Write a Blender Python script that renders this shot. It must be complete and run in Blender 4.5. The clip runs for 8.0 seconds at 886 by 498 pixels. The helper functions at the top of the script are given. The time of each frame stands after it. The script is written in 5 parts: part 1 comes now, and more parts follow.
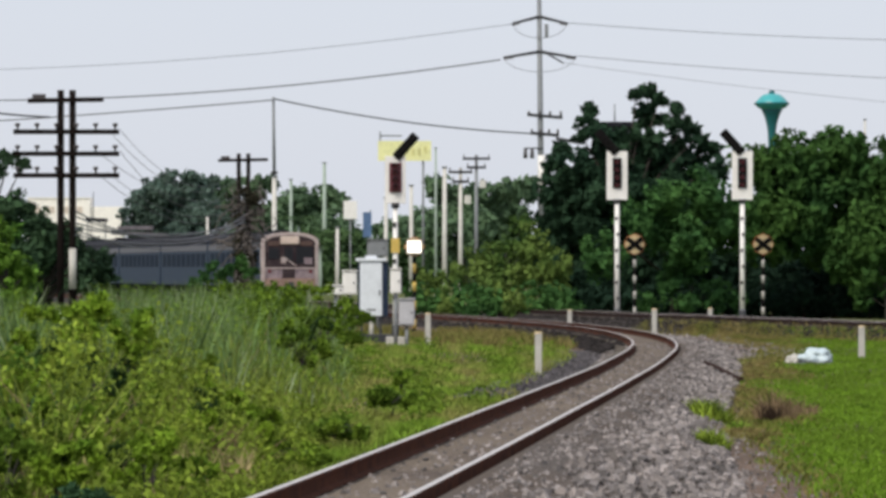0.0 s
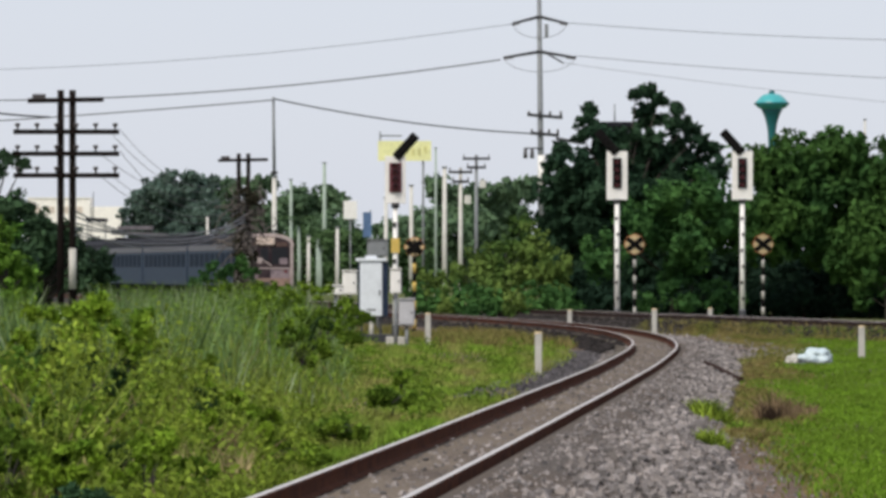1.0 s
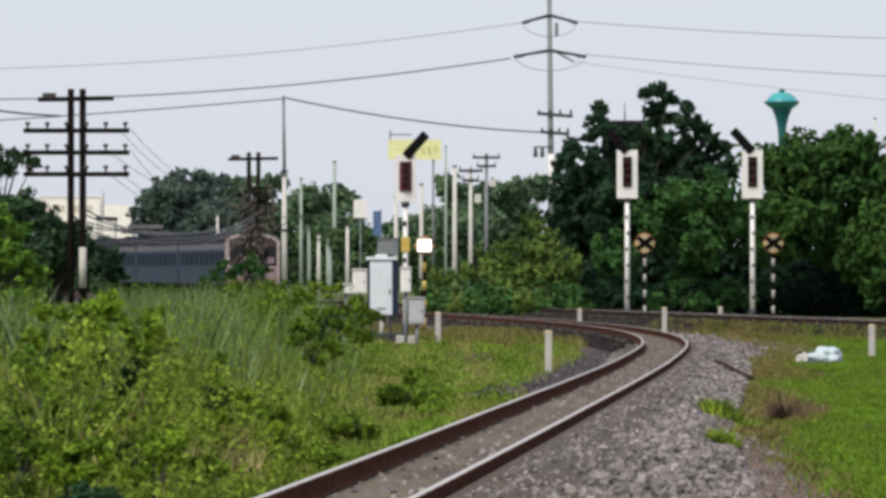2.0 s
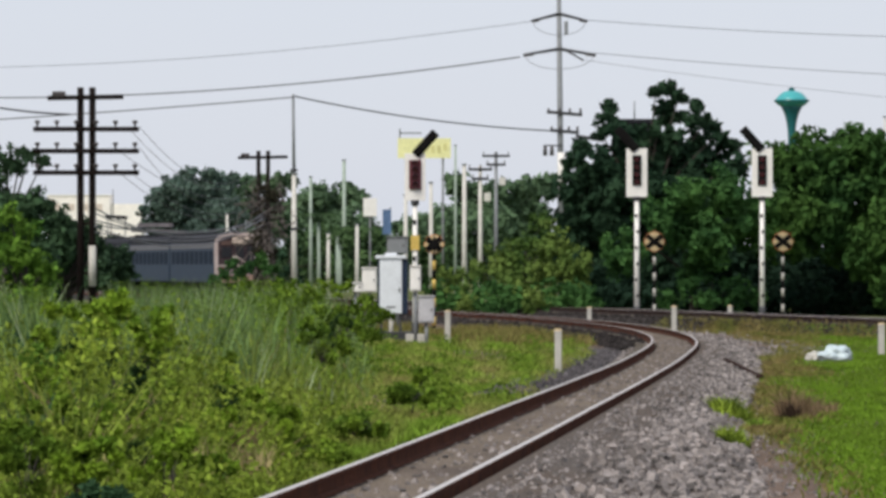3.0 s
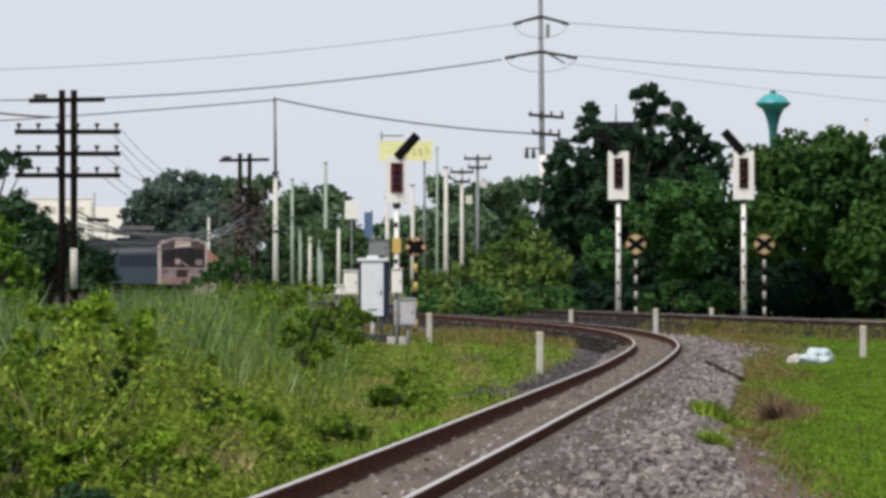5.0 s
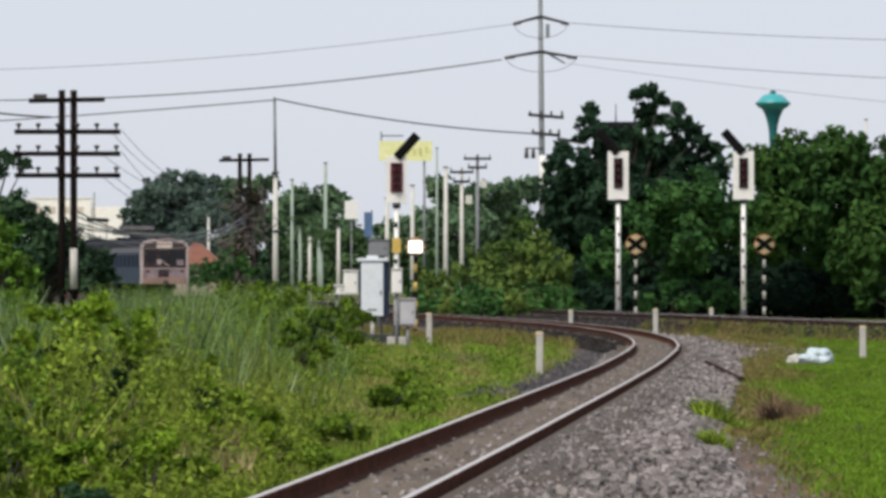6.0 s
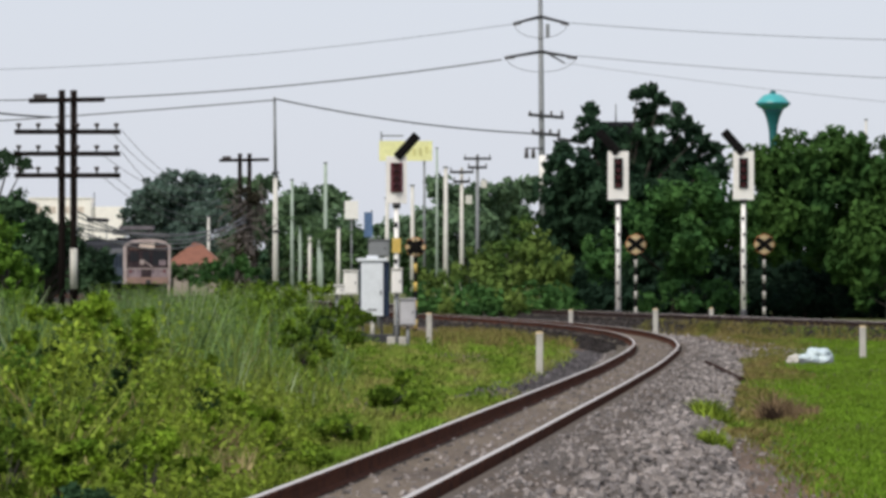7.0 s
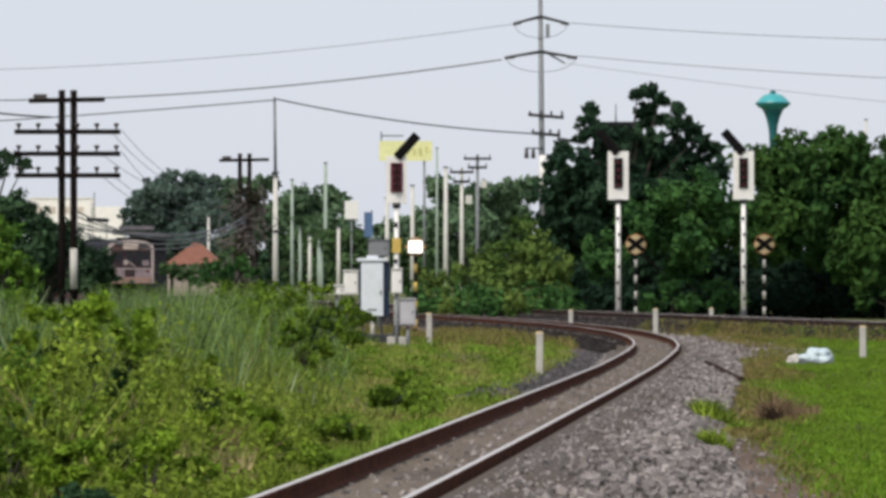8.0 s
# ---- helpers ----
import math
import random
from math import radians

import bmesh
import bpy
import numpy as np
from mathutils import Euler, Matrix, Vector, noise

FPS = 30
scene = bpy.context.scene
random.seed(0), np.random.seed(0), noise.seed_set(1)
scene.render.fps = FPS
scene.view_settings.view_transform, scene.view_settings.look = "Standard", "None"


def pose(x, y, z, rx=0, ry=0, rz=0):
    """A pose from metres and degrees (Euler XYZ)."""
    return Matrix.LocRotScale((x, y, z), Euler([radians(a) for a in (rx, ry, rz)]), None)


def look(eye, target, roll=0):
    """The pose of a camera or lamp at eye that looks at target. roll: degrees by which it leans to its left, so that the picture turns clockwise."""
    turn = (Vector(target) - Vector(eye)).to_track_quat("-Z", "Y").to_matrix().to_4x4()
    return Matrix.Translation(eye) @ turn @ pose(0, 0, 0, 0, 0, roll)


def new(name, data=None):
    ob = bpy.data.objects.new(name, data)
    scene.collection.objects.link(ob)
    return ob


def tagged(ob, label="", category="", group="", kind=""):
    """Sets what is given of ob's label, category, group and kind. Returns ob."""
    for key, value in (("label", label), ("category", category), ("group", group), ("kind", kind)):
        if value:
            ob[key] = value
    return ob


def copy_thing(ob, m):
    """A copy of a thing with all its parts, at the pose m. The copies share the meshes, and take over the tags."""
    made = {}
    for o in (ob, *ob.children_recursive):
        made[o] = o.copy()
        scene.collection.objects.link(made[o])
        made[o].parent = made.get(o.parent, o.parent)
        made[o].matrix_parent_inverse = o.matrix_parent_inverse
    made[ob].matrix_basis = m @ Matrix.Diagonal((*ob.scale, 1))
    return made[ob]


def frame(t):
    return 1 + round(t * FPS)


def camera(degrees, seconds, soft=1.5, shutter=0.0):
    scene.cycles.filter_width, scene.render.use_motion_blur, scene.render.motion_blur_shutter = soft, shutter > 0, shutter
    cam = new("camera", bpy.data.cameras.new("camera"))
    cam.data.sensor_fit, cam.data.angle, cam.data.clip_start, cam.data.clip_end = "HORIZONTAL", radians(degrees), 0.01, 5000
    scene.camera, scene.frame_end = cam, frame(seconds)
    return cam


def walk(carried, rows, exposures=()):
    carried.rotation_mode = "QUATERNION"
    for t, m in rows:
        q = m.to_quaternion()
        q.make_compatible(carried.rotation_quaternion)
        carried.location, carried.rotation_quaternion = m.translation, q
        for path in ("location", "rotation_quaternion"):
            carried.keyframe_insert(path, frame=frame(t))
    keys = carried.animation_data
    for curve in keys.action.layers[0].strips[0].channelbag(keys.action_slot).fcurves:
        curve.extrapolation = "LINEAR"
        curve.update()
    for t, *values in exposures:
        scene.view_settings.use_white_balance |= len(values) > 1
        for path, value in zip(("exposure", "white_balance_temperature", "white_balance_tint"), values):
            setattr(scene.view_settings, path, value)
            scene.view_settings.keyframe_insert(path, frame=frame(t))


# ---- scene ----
# Metres, z up; the camera stands at the origin of the plan and looks along +y with a long lens.
EYE = 1.98
cam = camera(10.0, 8.0, soft=3.4)


def aim(yaw, pitch):
    return pose(0, 0, EYE, 90 + pitch, 0, yaw)


walk(cam, [
    (0.0, aim(0.0, 0.249)), (0.5, aim(0.0, 0.249)), (1.0, aim(0.0, 0.249)), (1.3, aim(0.012, 0.247)), (1.5, aim(0.038, 0.245)),
    (1.6, aim(0.069, 0.241)), (1.7, aim(0.074, 0.240)), (2.3, aim(0.176, 0.227)), (2.8, aim(0.218, 0.219)), (3.0, aim(0.223, 0.218)), (3.2, aim(0.206, 0.221)),
    (3.5, aim(0.127, 0.232)), (3.7, aim(0.040, 0.245)), (4.0, aim(0.032, 0.248)), (4.5, aim(0.019, 0.249)), (6.0, aim(0.013, 0.249)),
    (7.0, aim(0.013, 0.249)), (8.0, aim(0.013, 0.249)),
], exposures=[(0.0, 0.0), (8.0, 0.0)])

# ---- light: a veiled evening sky with a weak, wide sun behind the camera ----
SUN_EL, SUN_AZ = radians(47), radians(212)
world = bpy.data.worlds.new("sky")
scene.world = world
world.use_nodes = True
wn = world.node_tree.nodes
wl = world.node_tree.links
sky = wn.new("ShaderNodeTexSky")
sky.sky_type = "NISHITA"
sky.sun_disc = False
sky.sun_elevation = SUN_EL
sky.sun_rotation = SUN_AZ
sky.air_density = 1.0
sky.dust_density = 1.2
sky.ozone_density = 1.5
wn["Background"].inputs["Strength"].default_value = 0.12
veil = wn.new("ShaderNodeMix")  # thin high cloud over the whole sky
veil.data_type = "RGBA"
veil.inputs[0].default_value = 0.85
veil.inputs[7].default_value = (5.98, 6.27, 7.10, 1)
wl.new(sky.outputs["Color"], veil.inputs[6])
wl.new(veil.outputs[2], wn["Background"].inputs["Color"])
lamp = bpy.data.lights.new("sun", "SUN")
lamp.energy = 2.7
lamp.angle = radians(20)
lamp.color = (1.0, 0.95, 0.85)
sun = new("sun", lamp)
sd = Vector((math.sin(SUN_AZ) * math.cos(SUN_EL), math.cos(SUN_AZ) * math.cos(SUN_EL), math.sin(SUN_EL)))
sun.matrix_world = look(sd * 50, (0, 0, 0))

# ---- materials ----


def mat(name, col, rough=0.7, metal=0.0, var=0.25, scale=6.0, fine=60.0, bump=0.1, island=0.0, col2=None, rand=0.0, glow=0.0, leaf=False, spec=0.5, stretch=1.0):
    m = bpy.data.materials.new(name)
    m.use_nodes = True
    n, l = m.node_tree.nodes, m.node_tree.links
    b = n["Principled BSDF"]
    b.inputs["Roughness"].default_value = rough
    b.inputs["Metallic"].default_value = metal
    b.inputs["Specular IOR Level"].default_value = spec
    geo = n.new("ShaderNodeNewGeometry")
    tc = n.new("ShaderNodeTexCoord")
    src = geo.outputs["Position"] if leaf or scale < 3 else tc.outputs["Object"]
    if stretch != 1.0:  # patches drawn out along the line
        mp = n.new("ShaderNodeMapping")
        mp.inputs["Scale"].default_value = (1, stretch, 1)
        l.new(src, mp.inputs["Vector"])
        src = mp.outputs[0]
    big = n.new("ShaderNodeTexNoise")
    big.inputs["Scale"].default_value = scale
    big.inputs["Detail"].default_value = 4
    l.new(src, big.inputs["Vector"])
    small = n.new("ShaderNodeTexNoise")
    small.inputs["Scale"].default_value = fine
    small.inputs["Detail"].default_value = 3
    l.new(src, small.inputs["Vector"])
    mix = n.new("ShaderNodeMix")
    mix.data_type = "RGBA"
    mix.inputs[6].default_value = (*col, 1)
    c2 = col2 or tuple(c * 0.55 for c in col)
    mix.inputs[7].default_value = (*c2, 1)
    ramp = n.new("ShaderNodeMapRange")
    ramp.inputs[1].default_value, ramp.inputs[2].default_value = 0.38, 0.68
    ramp.inputs[3].default_value, ramp.inputs[4].default_value = 0.0, min(1.0, var * 2.5)
    l.new(big.outputs["Fac"], ramp.inputs[0])
    l.new(ramp.outputs[0], mix.inputs[0])
    hsv = n.new("ShaderNodeHueSaturation")
    l.new(mix.outputs[2], hsv.inputs["Color"])
    val = n.new("ShaderNodeMapRange")
    val.inputs[1].default_value, val.inputs[2].default_value = 0.25, 0.75
    val.inputs[3].default_value, val.inputs[4].default_value = 1 - var, 1 + var
    l.new(small.outputs["Fac"], val.inputs[0])
    last = val.outputs[0]
    if island or rand:
        if island:
            pick = geo.outputs["Random Per Island"]
        else:
            pick = n.new("ShaderNodeObjectInfo").outputs["Random"]
        k = island or rand
        iv = n.new("ShaderNodeMapRange")
        iv.inputs[3].default_value, iv.inputs[4].default_value = 1 - k, 1 + k
        l.new(pick, iv.inputs[0])
        mul = n.new("ShaderNodeMath")
        mul.operation = "MULTIPLY"
        l.new(last, mul.inputs[0])
        l.new(iv.outputs[0], mul.inputs[1])
        last = mul.outputs[0]
    l.new(last, hsv.inputs["Value"])
    l.new(hsv.outputs[0], b.inputs["Base Color"])
    if bump:
        bp = n.new("ShaderNodeBump")
        bp.inputs["Strength"].default_value = bump
        bp.inputs["Distance"].default_value = 0.02
        l.new(small.outputs["Fac"], bp.inputs["Height"])
        l.new(bp.outputs[0], b.inputs["Normal"])
    if leaf:
        tr = n.new("ShaderNodeBsdfTranslucent")
        l.new(hsv.outputs[0], tr.inputs["Color"])
        ms = n.new("ShaderNodeMixShader")
        ms.inputs[0].default_value = 0.22
        l.new(b.outputs[0], ms.inputs[1])
        l.new(tr.outputs[0], ms.inputs[2])
        l.new(ms.outputs[0], n["Material Output"].inputs["Surface"])
    if glow:
        b.inputs["Emission Color"].default_value = (*col, 1)
        b.inputs["Emission Strength"].default_value = glow
    return m


M_GROUND = mat("grassy_earth", (0.155, 0.108, 0.082), 0.95, scale=0.9, fine=22, var=0.45, col2=(0.085, 0.062, 0.045), bump=0.6, stretch=0.2, spec=0.1)
M_MEADOW = mat("rough_meadow", (0.085, 0.12, 0.03), 0.95, scale=0.35, fine=14, var=0.4, col2=(0.12, 0.11, 0.05), bump=0.7, spec=0.05)
M_BALLAST = mat("ballast_gravel", (0.104, 0.087, 0.076), 0.95, scale=0.8, fine=26, var=0.45, col2=(0.105, 0.08, 0.063), bump=0.9, stretch=0.25, spec=0.1)
# shade on the far curve's bank is put into this dark colour
M_BALLAST_SHADE = mat("shade_darkened_ballast", (0.036, 0.031, 0.030), 0.95, scale=0.8, fine=26, var=0.45, col2=(0.045, 0.038, 0.034), bump=0.9, stretch=0.25, spec=0.1)
# brown ballast darkened to hold the shadow below the main line
M_BALLAST_MAIN = mat("shade_darkened_brown_ballast", (0.042, 0.035, 0.031), 0.95, scale=0.8, fine=26, var=0.45, col2=(0.04, 0.033, 0.029), bump=0.9, stretch=0.25, spec=0.1)
M_BALLAST_MID = mat("violet_grey_ballast", (0.082, 0.074, 0.077), 0.95, scale=0.8, fine=26, var=0.45, col2=(0.058, 0.052, 0.056), bump=0.9, stretch=0.25, spec=0.1)
M_STONE_MID = mat("violet_grey_ballast_stone", (0.105, 0.096, 0.10), 0.95, island=0.45, scale=3, fine=40, var=0.25, bump=0.3, spec=0.1)
# stone colour darkened to match the painted shade of the far banks
M_STONE_SHADE = mat("shade_darkened_ballast_stone", (0.034, 0.029, 0.028), 0.95, island=0.4, scale=3, fine=40, var=0.25, bump=0.3, spec=0.1)
M_STONE = mat("ballast_stone", (0.228, 0.200, 0.188), 0.9, island=0.65, scale=3, fine=40, var=0.25, bump=0.3)
M_STONE_R = mat("loose_stone", (0.25, 0.215, 0.198), 0.9, rand=0.55, scale=3, fine=40, var=0.25, bump=0.3)
M_RAIL_SIDE = mat("rusty_rail_steel", (0.098, 0.037, 0.021), 1.0, spec=0.06, scale=4, fine=60, var=0.4, col2=(0.05, 0.023, 0.017), bump=0.3)
# dark steel; on the main rails it also paints their shadowed sides
M_RAIL_DULL = mat("dark_steel_and_rail_shade", (0.042, 0.025, 0.021), 1.0, spec=0.06, scale=4, fine=60, var=0.4, col2=(0.035, 0.022, 0.02), bump=0.3)
M_RAIL_TOP = mat("polished_rail_head", (0.93, 0.78, 0.65), 0.27, metal=0.9, scale=4, fine=50, var=0.12, bump=0.05)
M_SLEEPER = mat("dusty_sleeper", (0.15, 0.125, 0.10), 0.95, rand=0.25, scale=4, fine=40, var=0.3, bump=0.4)
M_WHITE = mat("weathered_white_paint", (0.86, 0.83, 0.79), 0.55, scale=3.1, fine=30, var=0.1, col2=(0.62, 0.58, 0.52), bump=0.05)
M_CONC = mat("pale_concrete", (0.52, 0.50, 0.45), 0.9, scale=3.2, fine=30, var=0.2, col2=(0.36, 0.34, 0.30), bump=0.2)
M_POLE = mat("chalky_concrete_pole", (0.64, 0.62, 0.57), 0.9, scale=3.1, fine=20, var=0.18, col2=(0.48, 0.46, 0.41), spec=0.2)
M_BLACK = mat("black_paint", (0.010, 0.009, 0.009), 0.9, spec=0.1, scale=5, fine=40, var=0.3)
M_DARKMETAL = mat("dark_steel", (0.04, 0.04, 0.045), 0.6, scale=5, fine=40, var=0.3)
M_GREY = mat("grey_steel", (0.24, 0.25, 0.26), 0.6, metal=0.2, scale=4, fine=40, var=0.2)
M_CAB = mat("silver_cabinet_paint", (0.74, 0.77, 0.81), 0.4, scale=3.5, fine=20, var=0.08, bump=0.03)
M_PALEGREY = mat("pale_grey_box_paint", (0.50, 0.49, 0.51), 0.6, scale=3.4, fine=20, var=0.12)
M_CABSIDE = mat("blue_cabinet_side", (0.018, 0.030, 0.058), 0.7, spec=0.2, scale=4, fine=30, var=0.2)
M_REDGLASS = mat("dim_red_lens", (0.16, 0.012, 0.016), 0.25, scale=5, fine=40, var=0.15)
M_REDPANEL = mat("maroon_lamp_panel", (0.13, 0.018, 0.03), 0.5, scale=5, fine=40, var=0.2)
M_YELLOW = mat("faded_yellow_paint", (0.62, 0.43, 0.10), 0.6, scale=4, fine=40, var=0.2)
M_CREAM = mat("cream_board", (0.66, 0.50, 0.27), 0.6, scale=4, fine=40, var=0.15)
M_ORANGE = mat("orange_edge", (0.48, 0.16, 0.05), 0.6, scale=4, fine=40, var=0.15)
M_LAMP = mat("lit_white_lamp", (1.0, 0.94, 0.82), 0.3, glow=1.5, var=0.02)
M_WOODPOLE = mat("dark_tarred_wood", (0.014, 0.010, 0.009), 0.95, spec=0.08, scale=4, fine=50, var=0.35, bump=0.3)
M_INSUL = mat("brown_insulator", (0.06, 0.05, 0.05), 0.3, scale=5, fine=30, var=0.2)
M_WIRE = mat("weathered_cable", (0.11, 0.11, 0.12), 0.6, var=0.1, bump=0)
M_WIREDARK = mat("black_cable", (0.05, 0.05, 0.055), 0.6, var=0.1, bump=0)
M_TEALD = mat("dark_teal_paint", (0.008, 0.12, 0.13), 0.5, scale=3.2, fine=12, var=0.2)
# teal lightened so the dome's highlight sits in its colour
M_TEAL = mat("highlit_teal_paint", (0.06, 0.40, 0.41), 0.32, scale=3.2, fine=12, var=0.2, col2=(0.03, 0.22, 0.24))
M_BILL = mat("pale_yellow_board", (0.86, 0.84, 0.42), 0.6, scale=3.3, fine=20, var=0.12)
M_BLUE = mat("faded_blue_sheet", (0.09, 0.16, 0.30), 0.6, scale=3.3, fine=20, var=0.2)
M_BAG = mat("white_plastic_sack", (0.56, 0.66, 0.69), 0.4, scale=8, fine=40, var=0.15, bump=0.2)
M_BARK = mat("grey_brown_bark", (0.05, 0.042, 0.034), 0.95, scale=4, fine=40, var=0.35, bump=0.6)
M_ROOF = mat("terracotta_roof", (0.24, 0.095, 0.06), 0.8, scale=3.3, fine=12, var=0.2)
M_WALL = mat("plaster_wall", (0.42, 0.35, 0.31), 0.85, scale=3.3, fine=12, var=0.12)
M_PALE = mat("pale_building_wall", (0.97, 0.92, 0.84), 0.85, scale=3.3, fine=12, var=0.1)
M_GLASS = mat("dark_window_glass", (0.010, 0.010, 0.014), 0.35, scale=4, fine=30, var=0.2, bump=0)
M_TRAIN = mat("dusty_pink_cream_paint", (0.47, 0.39, 0.37), 0.5, scale=3.2, fine=10, var=0.25, col2=(0.34, 0.25, 0.23))
M_TRAINB = mat("dull_blue_coach_paint", (0.020, 0.038, 0.070), 0.6, spec=0.25, scale=3.2, fine=10, var=0.25)
M_TRAINV = mat("grey_violet_band", (0.115, 0.108, 0.125), 0.5, scale=3.2, fine=10, var=0.2)
M_TROOF = mat("sooty_coach_roof", (0.022, 0.022, 0.028), 0.9, spec=0.15, scale=3.2, fine=10, var=0.3)
M_DUSTGLASS = mat("dusty_coach_glass", (0.017, 0.026, 0.043), 0.8, spec=0.1, scale=4, fine=30, var=0.3)
M_ENDDARK = mat("sooty_maroon_paint", (0.030, 0.019, 0.024), 0.8, spec=0.2, scale=3.2, fine=8, var=0.4, col2=(0.06, 0.042, 0.044))
M_CREAMPINK = mat("pale_pink_cream_paint", (0.66, 0.52, 0.44), 0.5, scale=3.2, fine=10, var=0.15)
M_TRAINV2 = mat("dusty_violet_grey_paint", (0.27, 0.21, 0.22), 0.6, scale=3.4, fine=8, var=0.35, col2=(0.18, 0.13, 0.15))
M_BROW = mat("brown_corner_panel", (0.10, 0.055, 0.045), 0.7, scale=3.2, fine=10, var=0.25)
M_ORSKIRT = mat("orange_lower_panel", (0.32, 0.20, 0.16), 0.6, scale=3.2, fine=10, var=0.2)


def leaf(name, col, col2, k=0.45, scale=0.5, stretch=1.0):
    return mat(name, col, 0.75, stretch=stretch, scale=scale, fine=4.0, var=0.3, col2=col2, bump=0, island=k, leaf=True, spec=0.04)


L_DARK = leaf("dark_green_leaves", (0.032, 0.066, 0.034), (0.014, 0.034, 0.022), 0.28)
# leaf colour darkened to paint the shade under the trees
L_HEDGE_SHADE = leaf("shade_darkened_hedge_leaves", (0.021, 0.045, 0.027), (0.011, 0.026, 0.019), 0.28)
L_MID = leaf("mid_green_leaves", (0.066, 0.150, 0.040), (0.022, 0.066, 0.026), 0.28)
L_BRIGHT = leaf("fresh_green_leaves", (0.058, 0.120, 0.028), (0.021, 0.062, 0.022), 0.28)
L_OLIVE = leaf("olive_green_leaves", (0.150, 0.215, 0.050), (0.05, 0.11, 0.028), 0.3)
L_LUSH = leaf("lush_green_leaves", (0.115, 0.215, 0.03), (0.035, 0.10, 0.022), 0.55)
# distance haze is put into these two leaf colours: paler and bluer
L_HAZE_BLUE = leaf("haze_blued_far_leaves", (0.110, 0.162, 0.128), (0.072, 0.116, 0.095), 0.35)
L_HAZE = leaf("haze_paled_far_leaves", (0.120, 0.190, 0.098), (0.075, 0.130, 0.078), 0.3)
L_FAR = leaf("dull_far_leaves", (0.045, 0.085, 0.04), (0.028, 0.052, 0.034))
L_WEED = leaf("weed_leaves", (0.225, 0.300, 0.038), (0.050, 0.092, 0.015), 0.6, 2.0, 0.5)
L_SHRUB = leaf("shrub_leaves", (0.155, 0.24, 0.026), (0.04, 0.09, 0.015), 0.5, 2.2, 0.4)
L_FRESH = leaf("fresh_weed_leaves", (0.215, 0.325, 0.030), (0.06, 0.135, 0.016), 0.5, 2.4, 0.4)
L_GRASS = leaf("tall_grass_blades", (0.170, 0.250, 0.078), (0.058, 0.115, 0.046), 0.55, 1.4, 0.4)
L_REEDS = leaf("dark_reed_blades", (0.045, 0.095, 0.045), (0.03, 0.065, 0.03), 0.4, 2.0)
L_SOFT = leaf("yellow_green_blades", (0.235, 0.290, 0.055), (0.085, 0.135, 0.030), 0.55, 1.3, 0.4)
L_DRY = leaf("dry_straw_blades", (0.36, 0.25, 0.15), (0.24, 0.16, 0.09), 0.4, 1.0)
L_LAWN = leaf("short_green_grass", (0.142, 0.252, 0.022), (0.115, 0.185, 0.022), 0.35, 0.5, 0.15)
L_VERGE = leaf("verge_grass", (0.165, 0.27, 0.032), (0.31, 0.25, 0.10), 0.45, 1.1, 0.12)
L_BROWN = leaf("withered_brown_blades", (0.27, 0.19, 0.11), (0.17, 0.12, 0.07), 0.45, 2.0)

# ---- mesh tools ----


def box(bm, c, s, bevel=0.0, rot=None):
    """A box of size s round c."""
    r = bmesh.ops.create_cube(bm, size=1.0)
    vs = r["verts"]
    for v in vs:
        v.co = Vector((v.co.x * s[0], v.co.y * s[1], v.co.z * s[2]))
    if bevel:
        es = list({e for v in vs for e in v.link_edges})
        g = bmesh.ops.bevel(bm, geom=es, offset=bevel, segments=2, affect="EDGES", profile=0.6)
        vs = list({v for f in g["faces"] for v in f.verts} | {v for v in vs if v.is_valid})
    for v in vs:
        if rot:
            v.co = rot @ v.co
        v.co += Vector(c)
    return bm


def tube(bm, pts, rs, n=8, cap=True):
    """A tube through pts with the radii rs."""
    pts = [Vector(p) for p in pts]
    rings = []
    for i, p in enumerate(pts):
        d = (pts[min(i + 1, len(pts) - 1)] - pts[max(i - 1, 0)]).normalized()
        up = Vector((0, 0, 1)) if abs(d.z) < 0.9 else Vector((1, 0, 0))
        u = d.cross(up).normalized()
        w = u.cross(d)
        rings.append([bm.verts.new(p + (u * math.cos(a) + w * math.sin(a)) * rs[i]) for a in (2 * math.pi * k / n for k in range(n))])
    for a, b in zip(rings, rings[1:]):
        for k in range(n):
            f = bm.faces.new((a[k], a[(k + 1) % n], b[(k + 1) % n], b[k]))
            f.smooth = n > 5
    if cap:
        bm.faces.new(rings[0][::-1])
        bm.faces.new(rings[-1])
    return bm


def link(name, bm, material, parent=None, label=""):
    bmesh.ops.recalc_face_normals(bm, faces=bm.faces)
    me = bpy.data.meshes.new(name)
    bm.to_mesh(me)
    bm.free()
    for m in (material if isinstance(material, (list, tuple)) else [material]):
        me.materials.append(m)
    ob = new(name, me)
    ob.parent = parent
    if label:
        tagged(ob, label)
    return ob


def part(name, bm, material, parent, label=""):
    return link(name, bm, material, parent, label)


def bx(name, c, s, material, parent, label="", bevel=0.0, rot=None):
    return part(name, box(bmesh.new(), c, s, bevel, rot), material, parent, label)


def tb(name, pts, rs, material, parent, label="", n=10):
    return part(name, tube(bmesh.new(), pts, rs, n), material, parent, label)


def thing(name, m, label, category, group="", kind=""):
    e = new(name)
    e.empty_display_size = 0.2
    e.matrix_basis = m
    return tagged(e, label, category, group, kind)


def soup(name, verts, faces, material, parent=None):
    """One mesh from arrays of corners and faces."""
    me = bpy.data.meshes.new(name)
    me.from_pydata(verts, [], faces)
    me.materials.append(material)
    ob = new(name, me)
    ob.parent = parent
    return ob


